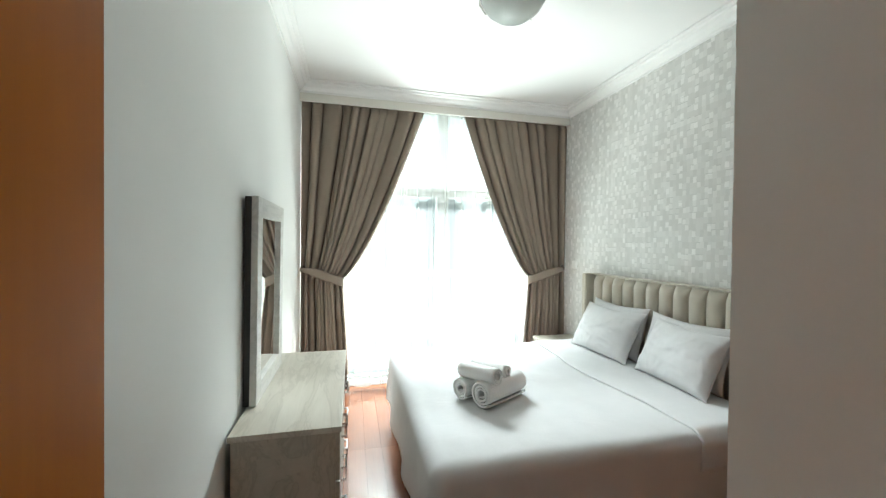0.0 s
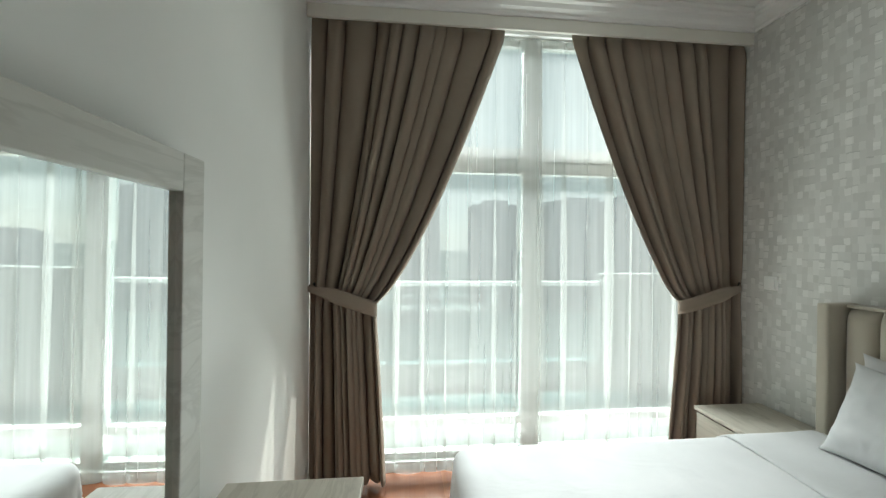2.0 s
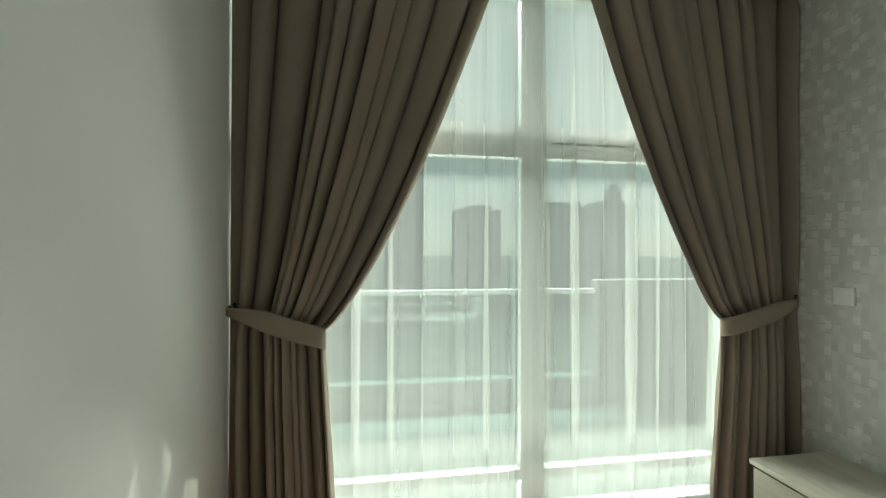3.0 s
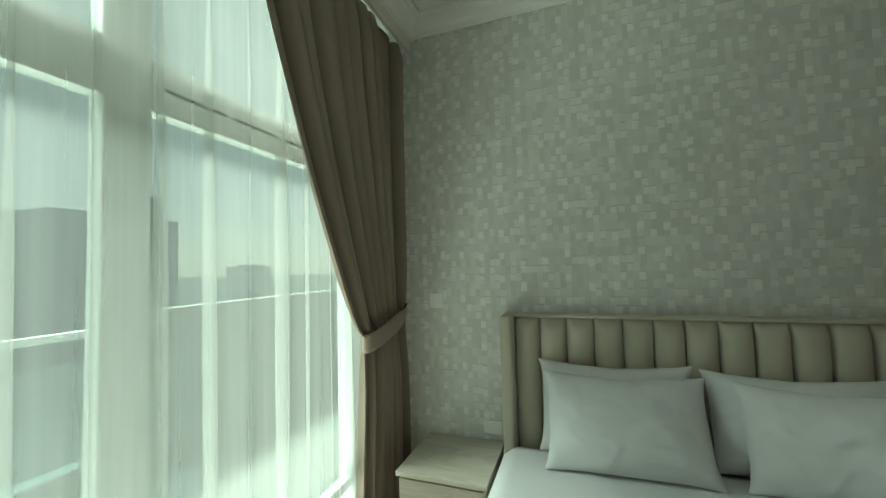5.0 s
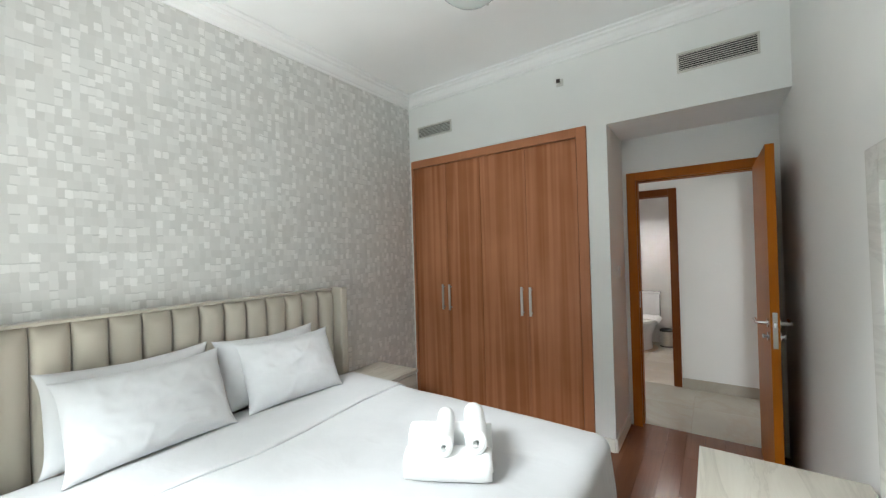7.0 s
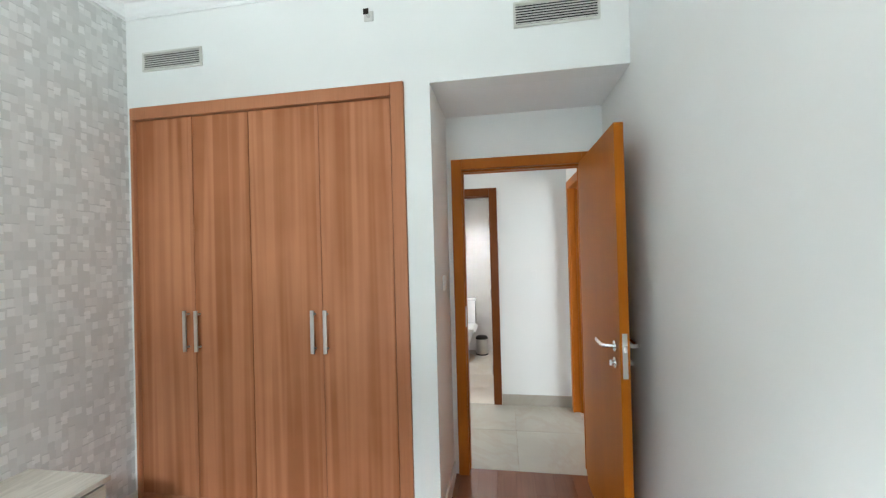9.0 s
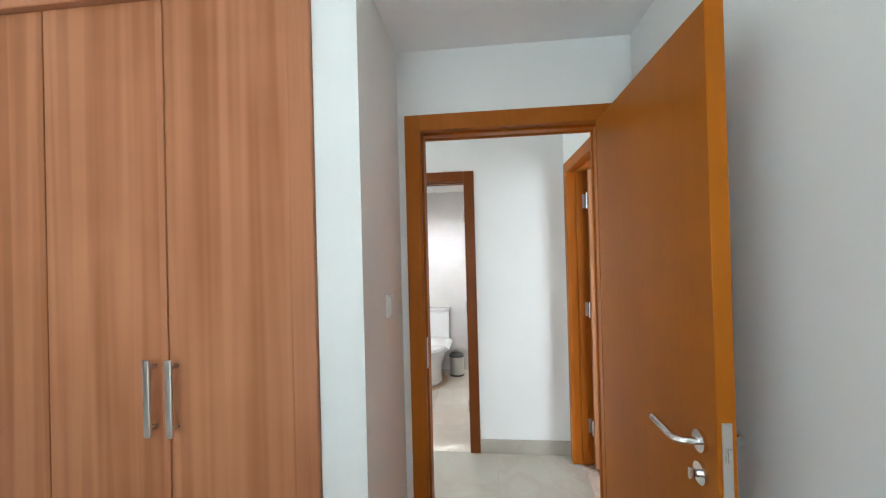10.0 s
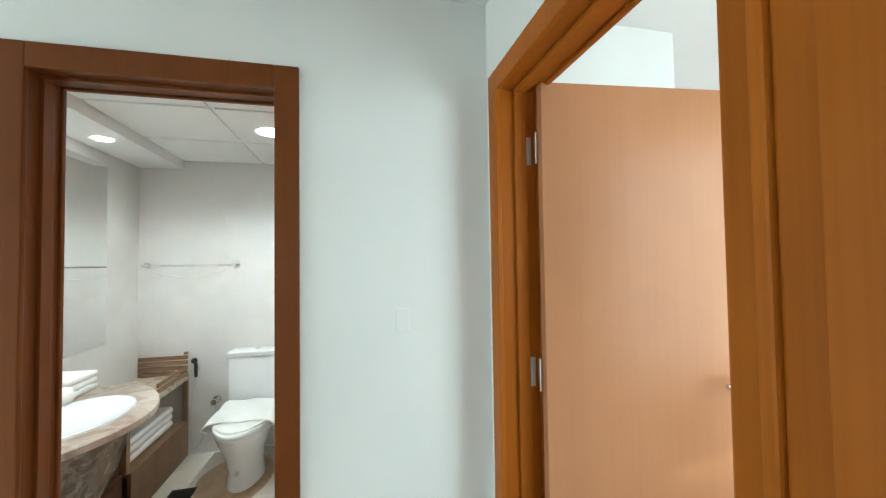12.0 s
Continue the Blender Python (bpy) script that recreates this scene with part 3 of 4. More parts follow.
# ---- hall ----
HY = -1.793
structure("wall_hall_south", boxes((-0.12, 0.75, HY - 0.137, HY, 0, 2.55), (1.53, 4.1, HY - 0.137, HY, 0, 2.55), (0.75, 1.53, HY - 0.137, HY, 2.15, 2.55)), WHITE, "white painted hall wall beside the bathroom door")
structure("wall_hall_west", boxes((-0.1, 0.035, HY, -1.69, 0, 2.9), (-0.1, 0.035, -0.80, -0.72, 0, 2.9), (-0.1, 0.035, -1.69, -0.80, 2.15, 2.9)), WHITE, "white painted hall wall with a doorway")
structure("wall_hall_north", boxes((3.12, 4.1, -0.84, -0.72, 0, 2.55)), WHITE, "plain hall wall")
structure("ceiling_hall", boxes((-0.1, 4.1, HY, -0.72, 2.5, 2.6)), CEIL, "plain white hall ceiling", "ceiling")
structure("baseboard_hall", boxes((0.035, 0.715, HY, HY + 0.014, 0, 0.105), (1.60, 4.0, HY, HY + 0.014, 0, 0.105), bevel=0.003), HALLTILE, "cream marble skirting along the hall wall", "trim")
# frame timber darkened: the backlit doorway's shade is put into the colour
SHADEDFRAME = wood("shaded_frame_wood", (0.20, 0.062, 0.015), (0.13, 0.036, 0.008), "z", 0.3, 0.5, stripe=0.8)
door_frame("door_frame_2", "x", 0.719, 1.56, HY - 0.137, HY, 2.182, "reddish-brown timber frame of the bathroom doorway, shade in its colour", 0.078, timber=SHADEDFRAME)
door_frame("door_frame_3", "y", -1.735, -0.765, -0.1, 0.035, 2.186, "orange-brown timber frame of the next room's doorway", 0.075)
lp = thing("wall_plate", (0.37, HY, 1.30), "small white blank plate on the hall wall", "plate")
part("plate", boxes((0.345, 0.395, HY - 0.001, HY + 0.006, 1.26, 1.345), bevel=0.002), WHITE, lp)

# bathroom leaf folded back inside the bathroom
d2 = tagged(new("door_2"), "dark brown bathroom door folded open inside", "door", kind="structure")
d2.matrix_basis = Matrix.Translation((0.79, -1.94, 0.01))
part("leaf", boxes((0.765, 0.803, -2.63, -1.94, 0.01, 2.10), bevel=0.002), DOORWOOD, d2)
for hz in (0.3, 1.1, 1.85):
    part("hinge", tube([(0.806, -1.938, hz - 0.05), (0.806, -1.938, hz + 0.05)], 0.007, 12), CHROME, d2)

# next room's leaf, opened inwards
d3 = tagged(new("door_3"), "orange-brown door standing open in the next room, glare in its colour", "door", kind="structure")
d3.matrix_basis = Matrix.Translation((-0.085, -1.632, 0.01))
ang = math.atan2(-1.55 + 1.625, -0.80 + 0.085)
rot = Matrix.Translation((-0.085, -1.632, 0)) @ Matrix.Rotation(ang, 4, "Z")


def placed(bm, m):
    bmesh.ops.transform(bm, matrix=m, verts=bm.verts[:])
    return bm


# door veneer made paler: the glare on this leaf is painted in
GLAREDOOR = wood("glare_door_veneer", (0.54, 0.27, 0.14), (0.44, 0.20, 0.095), "z", 0.25, 0.5, stripe=0.9, pores=0.12)
leaf3 = part("leaf", placed(boxes((0.004, 0.80, -0.04, 0.0, 0.01, 2.12), bevel=0.002), rot), GLAREDOOR, d3)
part("rose", placed(tube([(0.74, -0.04, 1.07), (0.74, -0.05, 1.07)], 0.026, 20), rot), CHROME, d3)
part("lever_handle", placed(tube([(0.74, -0.04, 1.07), (0.74, -0.088, 1.07), (0.725, -0.095, 1.07), (0.62, -0.095, 1.072)], 0.0095, 12), rot), CHROME, d3, "satin chrome lever", smooth=True)
part("key_rose", placed(tube([(0.74, -0.04, 0.99), (0.74, -0.05, 0.99)], 0.026, 20), rot), CHROME, d3)
for hz in (0.28, 1.12, 1.90):
    part("hinge", tube([(-0.082, -1.626, hz - 0.055), (-0.082, -1.626, hz + 0.055)], 0.008, 12), CHROME, d3)
    part("hinge_plate", boxes((-0.08, -0.045, -1.665, -1.662, hz - 0.05, hz + 0.05)), STEEL, d3)

# next room, seen through its doorway; its unseen north opening is added for the lamp
structure("wall_next_room", boxes((-1.25, -0.1, -2.35, -2.2, 0, 2.8), (-3.4, -1.25, -3.2, -3.05, 0, 2.8), (-1.25, -1.1, -3.05, -2.35, 0, 2.8), (-3.4, -2.4, -0.1, 0.02, 0, 2.8), (-1.0, -0.12, -0.1, 0.02, 0, 2.8), (-2.4, -1.0, -0.1, 0.02, 0, 0.6), (-2.4, -1.0, -0.1, 0.02, 2.4, 2.8), (-3.52, -3.4, -3.2, 0.02, 0, 2.8), (-0.12, -0.1, -2.35, HY, 0, 2.8)), WHITE, "white painted walls of the next room")
structure("ceiling_next_room", boxes((-3.5, -0.1, -3.2, 0, 2.8, 2.9)), CEIL, "white ceiling of the next room", "ceiling")
structure("floor_next_room", boxes((-3.5, -0.1, -3.2, 0, -0.05, 0)), PLANK, "reddish wood floor of the next room", "floor")

# ---- bathroom ----
BY, BX = -3.85, 2.19
structure("wall_bath_back", boxes((0.2, BX + 0.1, BY - 0.1, BY, 0, 2.6)), BATHWALL, "glossy pale tiled bathroom wall")
structure("wall_bath_east", boxes((BX, BX + 0.1, BY, -1.93, 0, 2.6)), BATHWALL, "glossy pale tiled wall behind the vanity")
structure("wall_bath_west", boxes((0.2, 0.3, BY, -1.93, 0, 2.6)), BATHWALL, "glossy pale tiled bathroom wall")


def bath_ceiling():
    bs = []
    for i in range(3):
        for j in range(4):
            x_, y_ = 1.88 - 0.6 * (i + 1), BY + 0.6 * j + 0.002
            bs.append((max(0.3, x_ + 0.012), x_ + 0.588, y_ + 0.012, min(-1.93, y_ + 0.588), 2.345, 2.36))
    bs.append((0.3, 1.88, BY, -1.93, 2.356, 2.40))
    bs.append((1.88, BX, BY, -1.93, 2.28, 2.40))
    return boxes(*bs)


structure("ceiling_bath", bath_ceiling(), CEIL, "white square-panel bathroom ceiling with a lowered bulkhead", "ceiling")


def downlight(x, y, z, r, power, name="downlight"):
    t = thing(name, (x, y, z), "lit round recessed downlight with white rim", "ceiling lamp", "bathroom downlights")
    part("rim", lathe([(r, 0), (r + 0.018, -0.006), (r + 0.02, 0.002), (r, 0.004)], (x, y, z), 32), PLASTIC, t, smooth=True)
    part("diffuser", lathe([(0, -0.008), (r * 0.7, -0.007), (r, -0.001)], (x, y, z), 32), LAMPGLOW, t, smooth=True)
    lamp("downlight_bulb", "SPOT", look((x, y, z - 0.03), (x, y, 0)), power, (1, 0.96, 0.9), cone=150)


downlight(1.05, -3.0, 2.345, 0.085, 16)
downlight(2.02, -3.1, 2.28, 0.05, 4)
downlight(2.02, -2.4, 2.28, 0.05, 4)
mr = thing("bathroom_mirror", (BX, -2.7, 1.0), "large frameless mirror over the vanity", "mirror")
part("glass", boxes((BX - 0.006, BX - 0.0005, -3.45, -2.05, 0.98, 2.2)), MIRROR, mr)

rail = thing("towel_rail", (1.82, BY, 1.5), "chrome towel rail with a sagging second line", "towel rail")
for rx in (1.49, 2.13):
    part("rosette", tube([(rx, BY, 1.5), (rx, BY + 0.012, 1.5)], 0.028, 20), CHROME, rail)
    part("post", tube([(rx, BY, 1.5), (rx, BY + 0.07, 1.5)], 0.012, 14), CHROME, rail)
part("bar", tube([(1.49, BY + 0.06, 1.5), (2.13, BY + 0.06, 1.5)], 0.007, 10), CHROME, rail)
part("line", tube([(1.49 + 0.64 * k / 12, BY + 0.065, 1.49 - 0.085 * (1 - (k / 6 - 1) ** 2)) for k in range(13)], 0.004, 6), STEEL, rail)


# toilet
def loop_rings(rings, caps=True):
    bm = bmesh.new()
    vs = [[bm.verts.new(p) for p in r] for r in rings]
    n = len(vs[0])
    for a, b in zip(vs, vs[1:]):
        for k in range(n):
            bm.faces.new((a[k], a[(k + 1) % n], b[(k + 1) % n], b[k]))
    if caps:
        bm.faces.new(vs[0][::-1]), bm.faces.new(vs[-1])
    bmesh.ops.recalc_face_normals(bm, faces=bm.faces[:])
    return bm


def egg(cx, cy, z, w, back, front, n=36):
    out = []
    for k in range(n):
        a = k * math.tau / n
        y = math.sin(a)
        out.append((cx + w / 2 * math.cos(a) * (1 - 0.12 * max(0, y)), cy + (front if y > 0 else back) * y, z))
    return out


tx = 1.305
wc = thing("toilet", (tx, -3.4, 0), "white ceramic close-coupled toilet with lid down", "toilet")
part("pedestal", loop_rings([egg(tx, -3.42, 0.0, 0.24, 0.22, 0.22), egg(tx, -3.42, 0.10, 0.22, 0.22, 0.2), egg(tx, -3.40, 0.22, 0.25, 0.25, 0.23), egg(tx, -3.39, 0.33, 0.34, 0.28, 0.29), egg(tx, -3.38, 0.39, 0.37, 0.29, 0.31), egg(tx, -3.38, 0.405, 0.36, 0.28, 0.3)]), CERAMIC, wc, smooth=True)
part("seat", loop_rings([egg(tx, -3.38, 0.406, 0.37, 0.26, 0.31), egg(tx, -3.38, 0.413, 0.38, 0.265, 0.318), egg(tx, -3.38, 0.426, 0.375, 0.26, 0.312)]), PLASTIC, wc, smooth=True)
part("lid", loop_rings([egg(tx, -3.40, 0.428, 0.385, 0.25, 0.30), egg(tx, -3.40, 0.440, 0.39, 0.25, 0.302), egg(tx, -3.40, 0.448, 0.34, 0.22, 0.27), egg(tx, -3.40, 0.451, 0.2, 0.14, 0.16)]), PLASTIC, wc, smooth=True)
tank = part("cistern", boxes((tx - 0.195, tx + 0.195, BY + 0.004, -3.665, 0.40, 0.785), bevel=0.018, seg=3), CERAMIC, wc, smooth=True)
part("cistern_lid", boxes((tx - 0.205, tx + 0.205, BY + 0.002, -3.652, 0.785, 0.825), bevel=0.012, seg=3), CERAMIC, wc, smooth=True)
part("flush_button", tube([(tx, -3.75, 0.824), (tx, -3.75, 0.832)], 0.022, 20), CHROME, tank)
part("fixing_cap", tube([(tx, -3.203, 0.13), (tx, -3.195, 0.13)], 0.016, 12), STEEL, wc)
cover = thing("toilet_towel", (tx, -3.4, 0.452), "white towel laid over the toilet lid", "towel")


def lidcloth(u, v):
    x = (u - 0.5) * 0.52
    y = -3.64 + 0.42 * v
    over = max(0, abs(x) - 0.185)
    droop = max(0, (v - 0.8)) * 0.02
    return (tx + x * (1 - 0.25 * (over > 0.05)), y, 0.458 - over * 0.85 - droop + 0.004 * math.sin(17 * u + 9 * v))


thicken(part("cloth", sheet(lidcloth, 30, 20), TERRY, cover, smooth=True), 0.006, 1)

bn = thing("pedal_bin", (1.02, -3.62, 0), "small steel pedal bin with black rim", "bin")
part("body", lathe([(0, 0.012), (0.085, 0.012), (0.088, 0.03), (0.088, 0.235), (0, 0.235)], (1.02, -3.62, 0)), STEEL, bn, smooth=True)
part("base", lathe([(0, 0), (0.092, 0), (0.092, 0.02), (0.0, 0.02)], (1.02, -3.62, 0)), BLACK, bn)
part("lid", lathe([(0.093, 0.235), (0.093, 0.252), (0.07, 0.275), (0, 0.285)], (1.02, -3.62, 0)), BLACK, bn, smooth=True)
part("pedal", boxes((0.995, 1.045, -3.535, -3.50, 0.008, 0.02), bevel=0.004), BLACK, bn)

sp = thing("bidet_spray", (1.77, BY, 0.7), "black hand spray with steel hose on the wall", "hand shower")
part("holder", boxes((1.755, 1.785, BY, BY + 0.045, 0.66, 0.70), bevel=0.004), CHROME, sp)
part("handset", tube([(1.77, BY + 0.04, 0.62), (1.77, BY + 0.045, 0.72), (1.768, BY + 0.07, 0.755), (1.76, BY + 0.1, 0.76)], [0.012, 0.014, 0.016, 0.022], 14), BLACK, sp, smooth=True)
part("hose", tube([(1.77 + 0.03 * math.sin(k * 0.4), BY + 0.035 + 0.03 * math.sin(k * math.pi / 16), 0.62 - 0.56 * math.sin(k * math.pi / 18)) if k < 10 else (1.78 - 0.016 * (k - 9), BY + 0.06, 0.065 + 0.008 * (k - 9) ** 1.7) for k in range(17)], 0.006, 8), STEEL, sp, smooth=True)
vl = thing("angle_valve", (1.63, BY, 0.42), "chrome angle valve on the tiled wall", "valve")
part("rose", tube([(1.63, BY, 0.42), (1.63, BY + 0.006, 0.42)], 0.03, 18), CHROME, vl)
part("body", tube([(1.63, BY, 0.42), (1.63, BY + 0.06, 0.42)], 0.014, 12), CHROME, vl)
part("knob", tube([(1.63, BY + 0.06, 0.42), (1.63, BY + 0.085, 0.42)], 0.022, 12), CHROME, vl)
part("pipe", tube([(1.63, BY + 0.045, 0.42), (1.62, BY + 0.045, 0.3), (1.58, BY + 0.045, 0.2), (1.50, BY + 0.05, 0.2)], 0.006, 8), STEEL, vl, smooth=True)
structure("floor_patch", loop_rings([egg(tx + 0.06, -3.42, 0.0005, 0.50, 0.30, 0.42), egg(tx + 0.06, -3.42, 0.004, 0.485, 0.29, 0.41)]), stone("tan_floor_patch", (0.46, 0.31, 0.19), (0.38, 0.25, 0.15), 3.0, 0.35), "tan patch on the floor round the toilet's foot", "floor")
dr = thing("floor_drain", (1.66, -3.27, 0.004), "dark square floor drain cover", "drain")
part("cover", boxes((1.585, 1.735, -3.34, -3.2, 0.001, 0.006), bevel=0.001), BLACKMETAL, dr)

# vanity: stone top with bowed front, mosaic skirt, timber plinth
va = thing("vanity", (1.85, -2.7, 0), "brown marble vanity top on a dark carved cabinet", "vanity")


def top_outline(inset, z):
    pts = [(BX - 0.002, -3.05, z)]
    for k in range(25):
        s = k / 24
        pts.append((1.80 - (0.30 - inset) * math.sin(math.pi * s) ** 0.75 + inset, -3.05 + inset + (1.08 - 2 * inset) * s, z))
    pts.append((BX - 0.002, -1.97, z))
    return pts


part("counter", loop_rings([top_outline(0.006, 0.772), top_outline(0.0, 0.778), top_outline(0.0, 0.806), top_outline(0.006, 0.812)]), GRANITE, va, smooth=True)
part("apron", loop_rings([top_outline(0.14, 0.30), top_outline(0.09, 0.5), top_outline(0.05, 0.771)]), DARKGRANITE, va, "dark brown mosaic skirt", smooth=True)
part("plinth", boxes((1.86, BX, -3.02, -2.0, 0.0, 0.30), bevel=0.004), DARKWOOD, va)
part("plinth_panel", boxes((1.852, 1.86, -2.98, -2.55, 0.05, 0.26), bevel=0.003), DARKWOOD, va)
bs = part("basin", lathe([(0.0, 0.0008), (0.12, 0.001), (0.19, 0.003), (0.212, 0.009), (0.222, 0.012), (0.229, 0.009), (0.232, 0.0)], (1.80, -2.52, 0.8125), 40, (0.92, 1.25, 1)), CERAMIC, va, "white oval basin", smooth=True)
part("tap", tube([(2.08, -2.52, 0.81), (2.08, -2.52, 0.90), (2.06, -2.52, 0.925), (1.98, -2.52, 0.93), (1.95, -2.52, 0.91)], 0.013, 12), CHROME, va, smooth=True)
lg = thing("bath_ledge", (2.0, -3.45, 0), "timber-sided ledge with a slatted shelf beside the vanity", "shelf")
part("top", boxes((1.83, BX, BY, -3.055, 0.60, 0.635), bevel=0.004), GRANITE, lg)
part("side", boxes((1.835, 1.855, BY + 0.002, -3.06, 0.0, 0.28), bevel=0.003), WICKER, lg)
part("shelf", boxes((1.855, BX, BY + 0.002, -3.06, 0.255, 0.278), bevel=0.002), WICKER, lg)
part("back_post", boxes((1.835, 1.865, BY + 0.002, BY + 0.035, 0.28, 0.6), bevel=0.002), WICKER, lg)
part("front_post", boxes((1.86, 1.9, -3.10, -3.06, 0.28, 0.6), bevel=0.002), WICKER, lg)
bk = thing("slatted_box", (2.0, -3.62, 0.636), "open brown slatted wooden box on the ledge", "box")
for k in range(4):
    zz = 0.637 + 0.04 * k
    part("slat", boxes((1.84, BX - 0.01, BY + 0.004, BY + 0.016, zz, zz + 0.03), bevel=0.002), WICKER, bk)
    part("slat", boxes((1.84, 1.852, BY + 0.018, -3.38, zz, zz + 0.03), bevel=0.002), WICKER, bk) if k < 2 else None
part("post", boxes((1.838, 1.862, BY + 0.003, BY + 0.03, 0.797, 0.815)), WICKER, bk)


def folded_towel(name, x0, x1, y0, y1, z, layers, h, label):
    t = thing(name, ((x0 + x1) / 2, (y0 + y1) / 2, z), label, "towel", "folded bathroom towels")
    for k in range(layers):
        part("fold", boxes((x0 + 0.004 * (k % 2), x1, y0, y1 - 0.006 * (k % 2), z + k * h, z + k * h + h * 0.97), bevel=h * 0.42, seg=3), TERRY, t, smooth=True)


folded_towel("folded_towel", 1.90, 2.15, -3.75, -3.12, 0.28, 3, 0.05, "white folded bath towels stacked on the shelf")
folded_towel("folded_towel", 1.98, 2.16, -3.02, -2.78, 0.813, 3, 0.035, "white folded hand towels on the vanity")
tr_ = thing("rolled_towel", (2.02, -2.2, 0.813), "white rolled hand towel on the vanity", "towel")
part("roll", tube([(1.96, -2.74, 0.858), (2.0, -2.60, 0.858)], 0.045, 20), TERRY, tr_, smooth=True)

# ---- bed ----
bed = thing("bed", (1.85, 2.0, 0), "upholstered double bed with a channelled headboard", "bed")
BX0, BX1, BY0, BY1, BT = 0.84, 2.80, 1.06, 2.95, 0.645
part("base", boxes((BX0 + 0.03, BX1, BY0 + 0.03, BY1 - 0.03, 0.03, 0.30), bevel=0.015, seg=3), BASECLOTH, bed, "greige upholstered base", smooth=True)
part("mattress", boxes((BX0 + 0.03, BX1, BY0 + 0.03, BY1 - 0.03, 0.30, 0.612), bevel=0.04, seg=3), LINEN, bed, smooth=True)
for lx in (0.95, 2.6):
    for ly in (1.2, 2.8):
        part("leg", tube([(lx, ly, 0), (lx, ly, 0.04)], 0.025, 12), BLACK, bed)
HBX = 2.995
part("headboard_back", boxes((2.93, HBX, 1.12, 2.91, 0.05, 1.280), bevel=0.012, seg=3), UPHOLST, bed, smooth=True)
for y0, y1 in ((1.056, 1.118), (2.912, 2.974)):
    part("headboard_wing", boxes((2.80, HBX, y0, y1, 0.04, 1.300), bevel=0.016, seg=3), UPHOLST, bed, "padded side wing", smooth=True)
part("headboard_rail", boxes((2.90, HBX, 1.12, 2.91, 1.280, 1.296), bevel=0.006), UPHOLST, bed, smooth=True)
nch = 13
cw = (2.91 - 1.12) / nch
for k in range(nch):
    c = 1.12 + cw * (k + 0.5)

    def tuft(u, v, c=c):
        a = math.pi * u
        z = 0.45 + 0.832 * v
        tip = min(1, (1 - v) * 14) ** 0.5
        return (2.932 - 0.062 * math.sin(a) ** 0.75 * tip - 0.004, c - cw / 2 + 0.002 + (cw - 0.004) * (0.5 - 0.5 * math.cos(a)), z)

    part("channel", sheet(tuft, 16, 24), UPHOLST, bed, smooth=True)

# duvet laid over the mattress and hanging down on three sides
dv = thing("duvet", (1.6, 2.0, BT), "smooth white duvet hanging over the bed's sides", "duvet")


def drape(u, v):
    r = 0.075
    px, py = BX0 - 0.40 + u * (2.74 - BX0 + 0.40), BY0 - 0.42 + v * (BY1 - BY0 + 0.84)
    cx, cy = min(max(px, BX0 + r), 2.74), min(max(py, BY0 + r), BY1 - r)
    dx, dy = px - cx, py - cy
    d = math.hypot(dx, dy)
    wr = 0.007 * noise.noise((px * 2.2, py * 2.2, 3.1)) + 0.004 * noise.noise((px * 7, py * 5, 1.7))
    crease = 0.006 * max(0, 1 - abs((px - 1.95) * 0.9 + (py - 2.0) * 0.2 + 0.03 * math.sin(py * 6)) / 0.10)
    z = BT + wr  - crease * 0.3
    if d < 1e-6:
        return (px, py, z)
    ex, ey = dx / d, dy / d
    a = min(d / r, math.pi / 2)
    run = max(0, d - r * math.pi / 2)
    ripple = 0.022 * math.sin((px * ey + py * ex) * 10 + 2.5 * noise.noise((px, py, 0))) * min(1, run * 4)
    out = r * math.sin(a) + ripple * 0.7 + run * 0.05
    return (cx + ex * out, cy + ey * out, max(0.20 + 0.02 * noise.noise((px * 4, py * 4, 9)), z - r * (1 - math.cos(a)) - run))


thicken(part("cover", sheet(drape, 150, 150), LINEN, dv, smooth=True), 0.012, -1)


def fold_over(u, v):
    """The duvet's head end turned back over itself."""
    lo = 0.76 + 0.012 * math.sin(v * 9)
    x, y, z = drape(lo + (0.985 - lo) * u, 0.1 + 0.8 * v)
    side = 0.010 * (1 if y > BY1 - 0.02 else -1 if y < BY0 + 0.02 else 0)
    return (x, y + side, z + 0.012 + 0.003 * math.sin(31 * v) * (u < 0.1))


thicken(part("fold_over", sheet(fold_over, 30, 120), LINEN, dv, "turned-back hem of the duvet", smooth=True), 0.012, -1)


